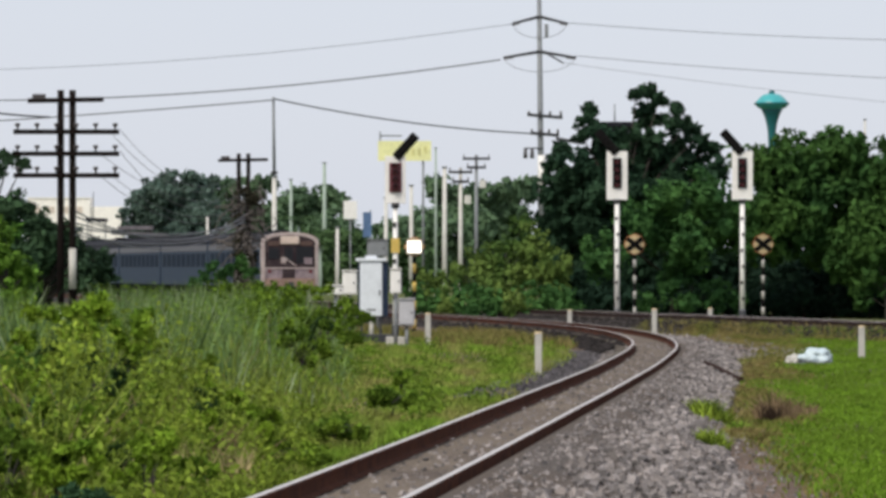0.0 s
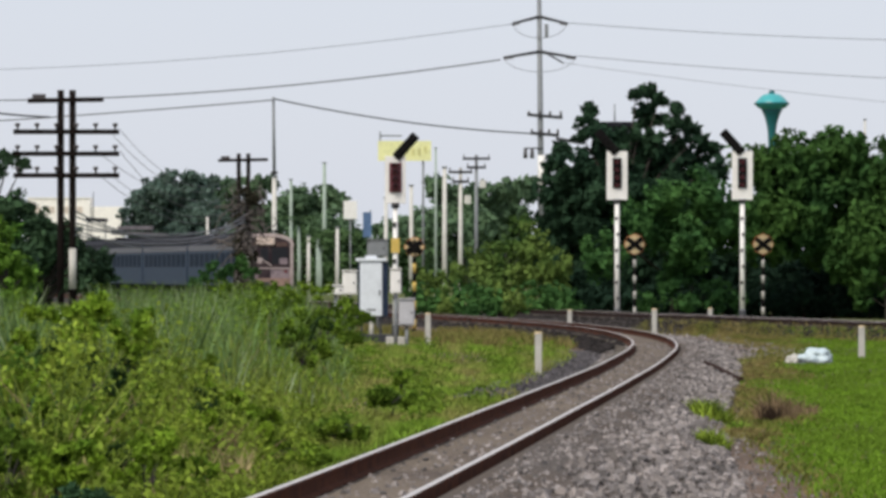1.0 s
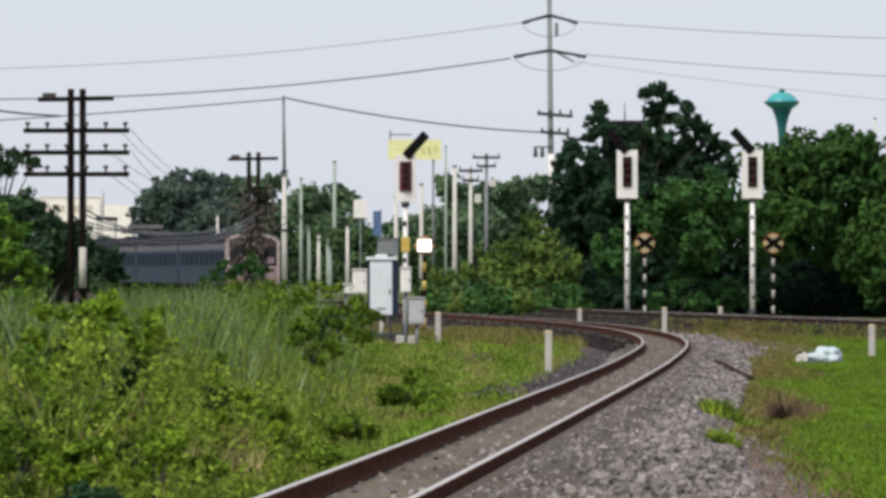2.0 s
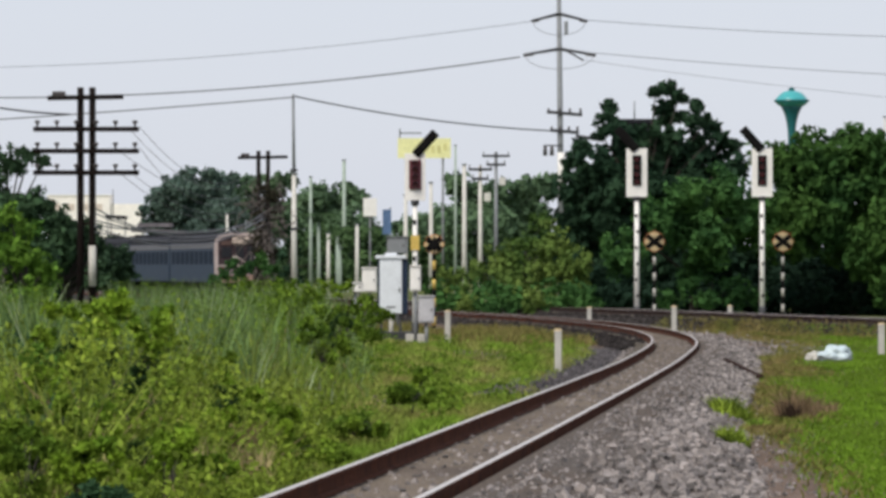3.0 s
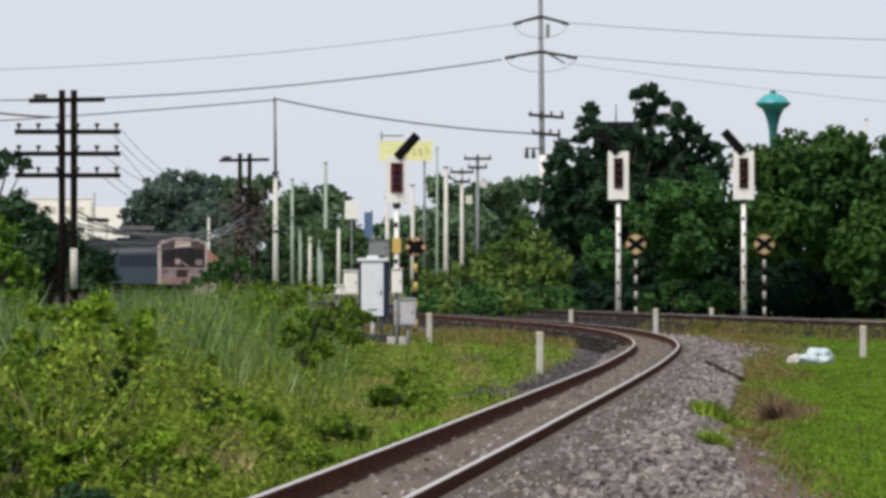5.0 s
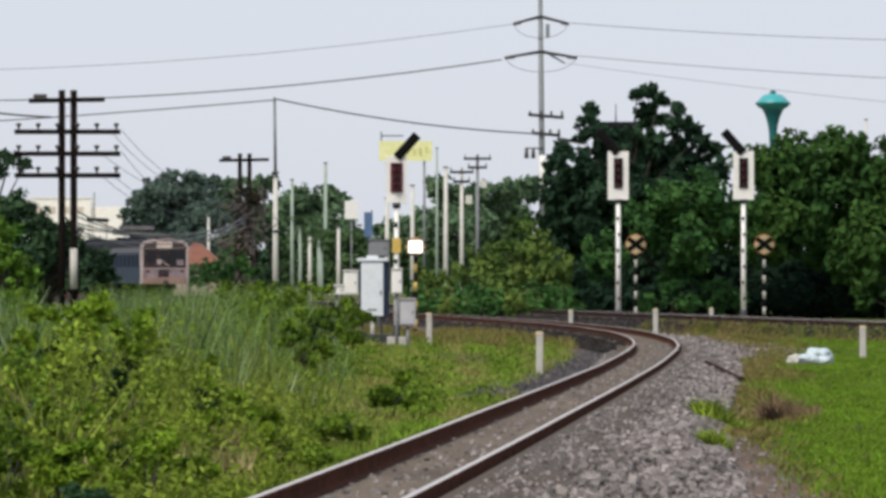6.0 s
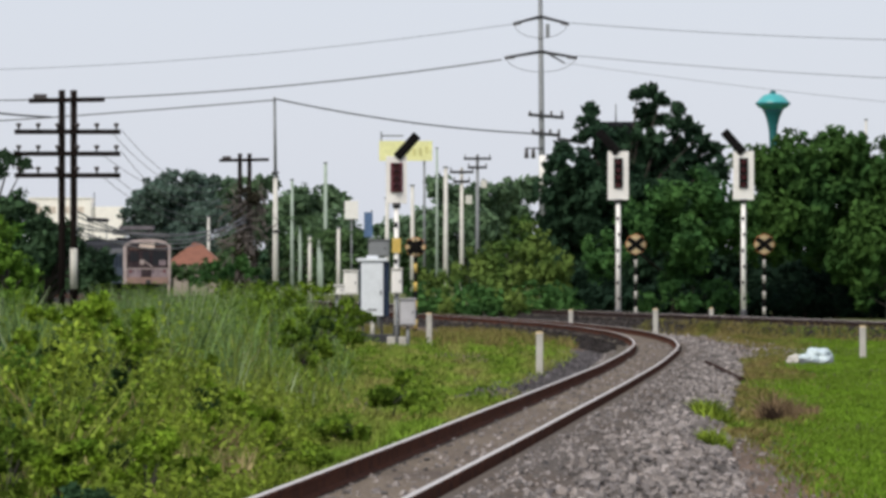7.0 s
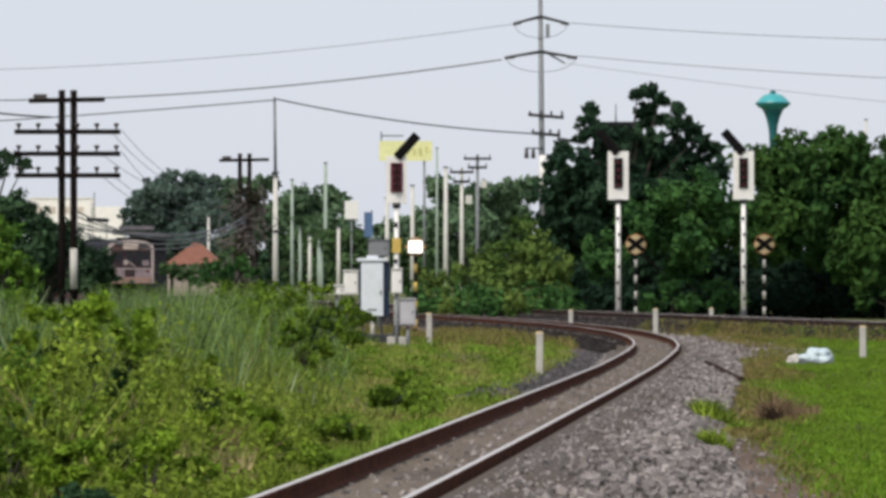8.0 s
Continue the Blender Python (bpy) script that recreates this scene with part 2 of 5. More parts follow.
def sweep(name, line, profile, material, parent=None, closed=False, lift=None, spread=None):
    """A profile of (across, up) carried along a line of (x, y, heading)."""
    bm = bmesh.new()
    rows = []
    for x, y, h in line:
        dz = lift(y) if lift else 0.0
        k = spread(y) if spread else 1.0
        wide = [(a if a < 1.05 else 1.05 + (a - 1.05) * k, z) for a, z in profile]
        rows.append([bm.verts.new((x + a * math.cos(h), y - a * math.sin(h), z + dz)) for a, z in wide])
    n = len(profile)
    for a, b in zip(rows, rows[1:]):
        for k in range(n if closed else n - 1):
            f = bm.faces.new((a[k], a[(k + 1) % n], b[(k + 1) % n], b[k]))
    return link(name, bm, material, parent)


# ---- the two tracks in plan ----
RAIL_TOP, RAIL_FOOT = 0.45, 0.285


def branch_line(step=1.0):
    """Centreline of the curved branch: nearly straight, then easing into a left-hand curve, then beside the main line."""
    out = []
    x, y, h = -3.5536, 0.0, 0.07724
    s = -25.076
    while y < 420:
        k = float(np.interp(s, [-0.1, 0, 30, 60, 80, 100, 130, 160, 168], [0, -0.00012, -0.00016, -0.00012, -0.00027, -0.00259, -0.00355, -0.0037, 0]))
        h += k * step / 2
        out.append((x, y, h))
        x += math.sin(h) * step
        y += math.cos(h) * step
        h += k * step / 2
        s += step
    return out


def dip(y):
    """How far the branch lies below the main line's level: it falls away, then climbs back."""
    return float(np.interp(y, [30, 60, 95, 125, 170, 210, 300], [-0.045, -0.11, -0.225, -0.24, -0.205, -0.135, 0.0]))


def spread(y):
    """How far the outer ballast slope has slid out: wide nearby, narrow in the curve."""
    return float(np.interp(y, [36, 45, 55, 65, 80, 100], [1.85, 1.7, 1.37, 1.13, 1.0, 0.95]))


BRANCH = branch_line()
BRANCH = [(BRANCH[0][0] - 0.0774 * d, -float(d), BRANCH[0][2]) for d in (80, 60, 40, 20)] + BRANCH
BX = np.array([p[0] for p in BRANCH])
BY = np.array([p[1] for p in BRANCH])
MAIN_H = math.atan(-0.19)


def main_x(y):
    return 13.3 - 0.19 * (y - 152)


MAIN = [(main_x(y), y, MAIN_H) for y in range(40, 620, 4)]


def branch_x(y):
    return float(np.interp(y, BY, BX))


# ---- ground ----


def ground_z(x, y):
    n = noise.noise((x * 0.35, y * 0.12, 0.0)) * 0.06 + noise.noise((x * 1.3, y * 0.3, 4.0)) * 0.02
    if 0 < y < 300:
        w = min(1.0, max(0.0, (8.0 - abs(x - branch_x(y))) / 4.5))
        n += w * (dip(y) + 0.02)
    return n


def build_ground():
    xs = [-4000, -1500, -500, -150, -60, -30] + [round(-20 + 0.4 * i, 2) for i in range(101)] + [30, 60, 150, 500, 1500, 4000]
    ys = [-600, -150, -40, -10] + list(range(0, 240, 1)) + [260, 300, 350, 420, 520, 700, 1000, 1600, 2600, 4800]
    vs = [(x, y, ground_z(x, y)) for y in ys for x in xs]
    w = len(xs)
    fs = [(j * w + i, j * w + i + 1, (j + 1) * w + i + 1, (j + 1) * w + i) for j in range(len(ys) - 1) for i in range(w - 1)]
    g = soup("ground", vs, fs, M_GROUND)
    g.data.materials.append(M_MEADOW)
    for p in g.data.polygons:
        p.use_smooth = True
        x, y, _ = p.center
        if y < -20 or y > 225 or abs(x - branch_x(y)) + 1.6 * noise.noise((x * 0.5, y * 0.3, 8.0)) + 0.5 * noise.noise((x * 1.7, y * 0.9, 3.0)) > 7.0:
            p.material_index = 1
    tagged(g, "uneven grassy earth beside the railway tracks", "ground", kind="structure")


build_ground()

BED = [(-1.75, -0.12), (-1.25, 0.10), (-0.85, 0.22), (-0.60, 0.275), (-0.47, 0.275), (-0.3, 0.292), (0.3, 0.292), (0.47, 0.275), (0.595, 0.31), (0.64, 0.372), (1.05, 0.36), (1.55, 0.20), (2.05, 0.03), (2.35, -0.14)]
BED_MAIN = [(-1.9, -0.14), (-1.15, 0.20), (-0.58, 0.272), (0.58, 0.272), (1.3, 0.20), (2.4, -0.14)]
BED_FAR = [(-2.2, -0.14), (-1.05, 0.22), (-0.58, 0.272), (0.58, 0.272), (1.05, 0.20), (2.0, -0.14)]
APRON = [(0.62, 0.24), (0.75, 0.30), (1.1, 0.27), (2.6, 0.08), (3.6, -0.14)]
tagged(sweep("ballast_bed", BRANCH[:135], BED, M_BALLAST, lift=dip, spread=spread), "grey-brown crushed stone bed under the curved track", "ballast", kind="structure")
tagged(sweep("ballast_shoulder", [q for q in BRANCH if 84 < q[1] < 134], [(-2.45, -0.1), (-2.1, 0.035), (-1.5, 0.05), (-1.2, 0.04)], M_BALLAST_MID, lift=dip), "violet-grey old ballast shoulder inside the curve", "ballast", kind="structure")
tagged(sweep("ballast_bed", BRANCH[134:], BED_FAR, M_BALLAST_SHADE, lift=dip), "ballast under the far curve, darkened for its shaded bank", "ballast", kind="structure")
tagged(sweep("ballast_bed", MAIN, BED_MAIN, M_BALLAST_MAIN), "brown ballast under the straight track, darkened for shade", "ballast", kind="structure")

tagged(sweep("ballast_apron", [q for q in BRANCH if 122 < q[1] < 190], APRON, M_BALLAST, lift=dip, spread=lambda y: float(np.interp(y, [122, 152], [0.35, 1.0]))), "grey-brown gravel spread outside the far curve", "ballast", kind="structure")

M_DUST = mat("tan_dust_and_grit", (0.175, 0.140, 0.108), 0.95, scale=1.2, fine=30, var=0.4, col2=(0.105, 0.082, 0.068), bump=0.7, stretch=0.3, spec=0.08)
tagged(sweep("dust_strip", [q for q in BRANCH if q[1] < 215], [(-0.45, 0.27), (-0.42, 0.285), (-0.25, 0.299), (0.25, 0.299), (0.42, 0.285), (0.45, 0.27)], M_DUST, lift=dip), "tan dust and grit packed between the rails", "ground", kind="structure")

RAIL = [(-0.065, 0.0), (0.065, 0.0), (0.065, 0.012), (0.012, 0.032), (0.012, 0.115), (0.034, 0.125), (0.035, 0.158), (-0.035, 0.158), (-0.034, 0.125), (-0.012, 0.115), (-0.012, 0.032), (-0.065, 0.012)]


def track(line, label, sleepers, lift=None, side_material=M_RAIL_SIDE):
    t = thing("railway_track", pose(0, 0, 0), label, "railway track", kind="structure")
    for side in (-0.535, 0.535):
        rail = sweep("rail", line, [(side + a, RAIL_FOOT + z) for a, z in RAIL], side_material, t, True, lift)
        sweep("rail_head", line, [(side + a, RAIL_FOOT + z) for a, z in ((-0.026, 0.157), (-0.023, 0.1635), (0.023, 0.1635), (0.026, 0.157))], M_RAIL_TOP, rail, False, lift)
    me = None
    for x, y, h in sleepers:
        if me is None:
            b = box(bmesh.new(), (0, 0, 0), (1.9, 0.21, 0.12))
            ob = link("sleeper", b, M_SLEEPER, t)
            me = ob.data
        else:
            ob = new("sleeper", me)
            ob.parent = t
        ob.matrix_basis = pose(x, y, 0.225 + (lift(y) if lift else 0.0), 0, 0, -math.degrees(h))


def along(line, y0, y1, step):
    out = []
    y = y0
    lx, ly, lh = ([p[k] for p in line] for k in range(3))
    while y < y1:
        h = float(np.interp(y, ly, lh))
        out.append((float(np.interp(y, ly, lx)), y, h))
        y += step * math.cos(h)
    return out


track(BRANCH, "rusty-sided rails with shiny tops curving through ballast", along(BRANCH, -4, 199, 0.68), dip)
track(MAIN, "straight rails of the main line behind the curve", along(MAIN, 120, 240, 0.68), None, M_RAIL_DULL)

# ---- trees and shrubs ----
L_MIDFAR = leaf("roadside_leaves", (0.085, 0.145, 0.055), (0.045, 0.085, 0.04), 0.5)


def leaf_cloud(rng, lobes, size, per_m2, flat=0.8):
    """Leaf-spray quads in clumps on lobes (x, y, z, r)."""
    V, Fc = [], []
    for lx, ly, lz, r in lobes:
        clumps = min(max(14, int(18 * (r / 0.9) ** 1.6)), 100)
        for c_i in range(clumps):
            d = rng.normal(size=3)
            d /= np.linalg.norm(d)
            inner = c_i % 4 == 0
            rad = r * (0.55 * rng.random() if inner else 0.68 + 0.32 * rng.random())
            c = np.array((lx, ly, lz)) + d * rad * np.array((1, 0.9, flat))
            cr = r * (0.18 + 0.2 * rng.random()) * (1.3 if inner else 1.0)
            k = max(8, int(per_m2 * cr * cr * 4 * (0.5 if inner else 1.0)))
            e = rng.normal(size=(k, 3))
            e /= np.linalg.norm(e, axis=1)[:, None]
            p = c + e * (cr * rng.random((k, 1)) ** 0.4)
            p[:, 2] = np.maximum(p[:, 2], 0.05)
            N = 0.5 * d + 0.7 * e + 0.55 * rng.normal(size=(k, 3))  # leaves face out of their clump
            N /= np.linalg.norm(N, axis=1)[:, None]
            A = np.cross(N, rng.normal(size=(k, 3)))
            A /= np.linalg.norm(A, axis=1)[:, None]
            B = np.cross(N, A)
            s = (size * (1.5 if inner else 1.0) * (0.6 + 0.8 * rng.random(k)))[:, None]
            i = len(V)
            V += np.stack([p - A * s, p + B * s * 0.5, p + A * s, p - B * s * 0.5], 1).reshape(-1, 3).tolist()
            Fc += [(j, j + 1, j + 2, j + 3) for j in range(i, i + 4 * k, 4)]
    return V, Fc


def tree(seed, name, label, lobes, material, size=0.2, per_m2=26, trunk=0.16, flat=0.85, back=0.0):
    """A tree: tapered trunk, a limb to each lobe and a crown of leaf sprays. lobes: x, y, z, r."""
    rng = np.random.default_rng(seed)
    cx = sum(l[0] * l[3] for l in lobes) / sum(l[3] for l in lobes)
    cy = sum(l[1] * l[3] for l in lobes) / sum(l[3] for l in lobes)
    t = thing(name, pose(cx, cy, 0), label, "shrub" if "shrub" in name else "tree")
    top = max(l[2] for l in lobes)
    bm = bmesh.new()
    h0 = top * 0.35
    tube(bm, [(0, back, -0.25), (0.05, back, h0 * 0.5), (-0.05, back * 0.9, h0), (0.1, back * 0.5, top * 0.7)], [trunk * 1.3, trunk, trunk * 0.8, trunk * 0.4], 8)
    part("trunk", bm, M_BARK, t)
    for l in lobes:
        bm = bmesh.new()
        e = Vector((l[0] - cx, l[1] - cy, l[2]))
        s = Vector((0, back * 0.9 + 0.05, min(h0, e.z * 0.6)))
        m = s.lerp(e, 0.5) + Vector((0, 0, 0.12 * (e - s).length))
        tube(bm, [s, m, e], [trunk * 0.5, trunk * 0.32, trunk * 0.12], 6)
        part("limb", bm, M_BARK, t)
    local = [(l[0] - cx, l[1] - cy, l[2], l[3]) for l in lobes]
    V, Fc = leaf_cloud(rng, local, size, per_m2, flat)
    soup("crown", V, Fc, material, t)
    return t


def lobed(y, rows, depth=1.0, seed=3):
    """Lobes at distance y from rows of x, z, r, scattered in depth."""
    rng = random.Random(seed)
    return [(x, y + rng.uniform(-depth, depth), max(z, 0.25 * r), r) for x, z, r in rows]


tree(11, "tree", "tall dark green tree behind the signals", lobed(212, [
    (8.06, 9.38, 0.36), (8.66, 9.5, 0.42), (9.05, 9.1, 0.42), (8.4, 8.7, 0.5), (8.85, 8.35, 0.5), (9.72, 8.72, 0.36),
    (9.55, 8.2, 0.42), (10.15, 8.05, 0.45), (8.15, 7.85, 0.55), (10.6, 7.55, 0.5), (9.75, 7.4, 0.6), (11.2, 7.15, 0.5),
    (6.17, 8.78, 0.34), (6.05, 8.3, 0.42), (5.75, 7.75, 0.5), (6.45, 7.7, 0.5), (7.3, 7.5, 0.6), (5.05, 7.05, 0.5), (4.55, 6.4, 0.5),
    (6.65, 6.92, 1.0), (8.4, 6.95, 0.95), (5.6, 6.5, 0.8),
    (10.9, 6.6, 0.9), (9.6, 6.5, 0.95), (5.0, 5.6, 0.95), (6.89, 5.3, 1.5),
    (9.3, 5.11, 1.6), (4.7, 4.3, 1.0), (5.2, 3.4, 1.2), (5.93, 2.22, 1.5),
    (8.1, 2.22, 1.8), (10.51, 3.91, 1.8), (10.63, 1.98, 1.8),
    (7.2, 6.2, 1.15), (6.0, 5.9, 1.0), (5.4, 4.8, 1.2), (8.0, 5.9, 1.2), (4.3, 5.2, 0.75), (7.0, 6.95, 0.85), (6.0, 4.0, 1.3),
    (7.5, 4.0, 1.6), (8.9, 7.1, 0.85), (10.2, 6.9, 0.8), (11.4, 6.2, 0.8), (4.1, 3.2, 0.9), (4.6, 2.2, 1.1)]), L_DARK, 0.18, 64)
tree(12, "tree", "mid-green leafy tree beside the dark tree", lobed(205, [
    (9.15, 4.64, 1.109), (10.42, 5.1, 1.109), (7.99, 3.94, 1.155),
    (9.61, 3.14, 1.478), (11.57, 3.71, 1.386), (6.38, 2.56, 1.063),
    (11.0, 4.98, 0.924)]), L_MID, 0.16, 60, back=4.0)
tree(13, "tree", "broad bright green tree mound by the track", lobed(207.5, [
    (14.5, 6.41, 1.366), (16.34, 6.6, 1.413), (13.21, 6.22, 1.224),
    (17.92, 6.03, 1.601), (15.21, 4.33, 2.166), (17.8, 3.16, 2.166),
    (13.09, 3.86, 1.884), (19.68, 5.28, 1.884), (20.16, 2.69, 2.119),
    (17.09, 7.25, 0.659), (15.21, 7.25, 0.612), (14.03, 7.11, 0.612),
    (12.39, 6.57, 0.848), (15.19, 5.44, 1.576), (17.1, 5.2, 1.576),
    (18.65, 4.73, 1.576), (13.99, 4.85, 1.433)]), L_BRIGHT, 0.17, 50, back=4.0)
# hedge row whose dark leaves colour in the shade below the crowns
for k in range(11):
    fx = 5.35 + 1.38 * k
    tree(70 + k, "shrub", "dense hedge shrub rooted beside the track, leaves darkened for shade", [(fx, 209.0, 0.7, 0.8), (fx + 0.6, 210.5, 0.9, 0.95), (fx - 0.5, 211.5, 1.5, 1.0), (fx + 0.2, 213.0, 2.2, 1.1),
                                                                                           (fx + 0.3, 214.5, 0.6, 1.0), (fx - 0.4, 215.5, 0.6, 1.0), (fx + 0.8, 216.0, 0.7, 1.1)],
         L_HEDGE_SHADE, 0.16, 34, 0.05)
tree(89, "shrub", "mid-green leafy undergrowth beneath the green tree", [(8.39, 205.5, 0.7, 0.75), (9.31, 205.8, 1.3, 0.8), (10.11, 205.4, 0.8, 0.8),
     (11.03, 205.8, 1.0, 0.8), (9.88, 205.9, 2.1, 0.8), (11.83, 206.0, 0.7, 0.7)], L_MID, 0.15, 44, 0.04)
tree(88, "shrub", "fresh green shrub beneath the broad tree mound", lobed(204.5, [(17.4, 2.9, 0.75), (18.1, 2.3, 0.85), (17.2, 1.6, 0.75), (18.3, 1.2, 0.8), (16.9, 0.9, 0.6), (18.9, 3.0, 0.8)]), L_BRIGHT, 0.16, 50, 0.05)
tree(15, "shrub", "olive green shrub thicket beyond the rails", lobed(206, [
    (3.59, 3.13, 0.92), (2.67, 2.67, 0.966), (1.52, 2.16, 0.874),
    (0.48, 1.75, 0.782), (-0.44, 1.52, 0.736), (4.39, 1.98, 1.057),
    (2.21, 1.52, 1.011), (3.24, 3.87, 0.552), (3.47, 1.64, 1.057)]), L_OLIVE, 0.14, 60, 0.05)
for k, (sx, sz, mt) in enumerate(((748, 520, L_MID), (785, 515, L_OLIVE), (825, 510, L_MID), (865, 512, L_MID), (905, 505, L_OLIVE), (950, 512, L_MID), (995, 508, L_MID))):
    cx = (sx - 784) * 0.02242
    tree(90 + k, "shrub", "fresh green shrub rooted beside the rails", [(cx, 201, 0.5, 0.62), (cx + 0.35, 202, 0.75, 0.65), (cx - 0.3, 203, 1.05, 0.62), (cx + 0.1, 204, 0.4, 0.7)], mt, 0.13, 55, 0.04)
tree(21, "tree", "dark green tree at the edge of the weeds", lobed(172, [
    (-15.05, 4.05, 0.96), (-14.18, 3.55, 0.845), (-13.32, 3.04, 0.729),
    (-12.55, 2.65, 0.653), (-11.88, 2.46, 0.576), (-13.9, 2.36, 0.96), (-15.82, 3.13, 1.152),
    (-12.94, 2.08, 0.806), (-11.98, 1.98, 0.614), (-14.76, 2.94, 0.96),
    (-14.47, 4.24, 0.576), (-13.7, 3.67, 0.653), (-12.98, 3.17, 0.576), (-11.63, 2.4, 0.461),
    (-13.9, 1.4, 0.864), (-12.17, 1.5, 0.691), (-11.5, 1.79, 0.461)]), L_FAR, 0.14, 110)
tree(22, "tree", "yellow-green leafy tree over the weeds", lobed(120, [
    (-10.47, 2.45, 0.536), (-10.15, 2.05, 0.509), (-11.03, 2.65, 0.75),
    (-10.63, 1.71, 0.67), (-9.94, 1.61, 0.429), (-10.3, 1.31, 0.562), (-9.83, 1.24, 0.455),
    (-10.39, 2.89, 0.375), (-9.8, 1.95, 0.348), (-10.69, 3.25, 0.402)]), L_LUSH, 0.085, 190, 0.1)
tree(23, "tree", "tall tree with a thin green crown", lobed(185, [
    (-15.81, 6.03, 0.495), (-16.6, 6.01, 0.702), (-17.42, 5.49, 1.032),
    (-17.22, 4.25, 1.032), (-15.36, 5.86, 0.289), (-16.14, 5.7, 0.454)]), L_FAR, 0.14, 60)
tree(24, "shrub", "green shrub before the railway line", lobed(208, [
    (-14.4, 2.4, 0.511), (-14.95, 2.26, 0.511), (-14.7, 1.75, 0.604),
    (-13.95, 1.7, 0.371)]), L_FAR, 0.13, 34, 0.06)
tree(25, "shrub", "leafy shrub at the foot of the pole", lobed(228, [
    (-9.64, 2.03, 0.458), (-9.11, 2.44, 0.382), (-8.7, 1.93, 0.458),
    (-10.08, 1.73, 0.407), (-10.6, 1.75, 0.42), (-11.05, 1.5, 0.32), (-10.3, 2.15, 0.34)]), L_MID, 0.12, 36, 0.05)
tree(28, "shrub", "dark tangled thicket behind the main line", lobed(345, [
    (-12.1, 4.9, 0.5), (-11.5, 5.1, 0.5), (-11.8, 4.0, 0.6), (-11.3, 3.1, 0.6), (-12.2, 2.8, 0.6), (-11.7, 1.8, 0.7), (-11.2, 1.0, 0.6), (-12.4, 1.4, 0.6)], 1), L_DARK, 0.16, 40, 0.06)
tree(27, "shrub", "green shrub before the small house", lobed(392, [
    (-21.17, 1.89, 0.962), (-19.86, 1.72, 0.875), (-18.46, 1.89, 1.05),
    (-17.02, 2.42, 1.137), (-15.92, 3.29, 1.137)], 1), L_MIDFAR, 0.22, 22, 0.06)
# far trees with the haze mixed into their leaf colour
tree(31, "tree", "feathery tree in the distance, leaves tinted blue-green for haze", lobed(430, [
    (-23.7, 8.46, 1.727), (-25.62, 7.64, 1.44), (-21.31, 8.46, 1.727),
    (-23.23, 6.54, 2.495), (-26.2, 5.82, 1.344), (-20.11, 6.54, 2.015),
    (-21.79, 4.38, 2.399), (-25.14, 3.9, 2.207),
    (-23.2, 9.95, 0.95), (-21.4, 9.9, 0.95), (-24.8, 9.4, 0.95), (-19.6, 9.5, 1.0), (-26.1, 8.3, 0.9), (-27.0, 6.9, 0.8)], 3), L_HAZE_BLUE, 0.24, 34, flat=0.6)
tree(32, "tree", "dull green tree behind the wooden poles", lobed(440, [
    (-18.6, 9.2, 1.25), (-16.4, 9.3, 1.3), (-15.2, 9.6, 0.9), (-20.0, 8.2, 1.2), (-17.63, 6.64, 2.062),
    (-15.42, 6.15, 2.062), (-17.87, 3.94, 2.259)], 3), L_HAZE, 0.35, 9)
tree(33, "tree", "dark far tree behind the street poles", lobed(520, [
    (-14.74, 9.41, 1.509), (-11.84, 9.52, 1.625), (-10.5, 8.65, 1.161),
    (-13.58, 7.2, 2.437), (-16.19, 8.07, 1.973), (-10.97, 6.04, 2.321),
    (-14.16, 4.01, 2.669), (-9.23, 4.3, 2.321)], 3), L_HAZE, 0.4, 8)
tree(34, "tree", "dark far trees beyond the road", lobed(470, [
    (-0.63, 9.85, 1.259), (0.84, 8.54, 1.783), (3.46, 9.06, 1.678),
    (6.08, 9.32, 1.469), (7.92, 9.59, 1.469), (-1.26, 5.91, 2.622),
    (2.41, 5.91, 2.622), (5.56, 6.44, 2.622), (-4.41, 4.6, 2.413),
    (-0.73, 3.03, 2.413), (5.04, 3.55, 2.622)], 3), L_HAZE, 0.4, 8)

tree(35, "tree", "dull green trees lining the road", lobed(352, [
    (-10.96, 3.55, 1.178), (-9.39, 3.94, 1.178), (-7.82, 4.14, 1.336),
    (-6.25, 3.55, 1.257), (-4.67, 3.16, 1.178), (-3.1, 2.96, 1.178),
    (-1.53, 2.57, 1.257), (-10.17, 1.98, 1.336), (-8.41, 1.98, 1.414),
    (-6.44, 1.78, 1.414), (-4.48, 1.59, 1.336), (-2.51, 1.39, 1.336),
    (-12.33, 1.98, 1.336), (-13.91, 1.78, 1.336)], 3), L_MIDFAR, 0.28, 14)


def palm(seed, x, y, h, spread_r, label):
    """A young palm: ringed stem and arching fronds of paired leaflets."""
    rng = np.random.default_rng(seed)
    t = thing("palm", pose(x, y, 0), label, "tree")
    tb("trunk", [(0, 0, -0.2), (0.04, 0, h * 0.5), (0.0, 0, h)], [0.14, 0.11, 0.08], M_MOSSPOLE, t)
    for k in range(9):
        a = 2 * math.pi * (k + rng.random() * 0.6) / 9
        V, Fc = [], []
        for i in range(12):
            q = i / 11
            r, z = spread_r * q, h + 0.55 * spread_r * (math.sin(q * 2.2) - 0.9 * q * q)
            for sd in (-1, 1):
                tip = 0.34 * spread_r * (1 - 0.6 * q)
                ca, sa = math.cos(a), math.sin(a)
                n = len(V)
                for rr, ss, zz in ((r, 0, z), (r + 0.12 * spread_r, 0, z), (r + 0.2 * spread_r, sd * tip, z - 0.25 * tip - 0.06 * rng.random())):
                    V.append((rr * ca - ss * sa, rr * sa + ss * ca, zz))
                Fc.append((n, n + 1, n + 2))
        soup("frond", V, Fc, L_MIDFAR, t)


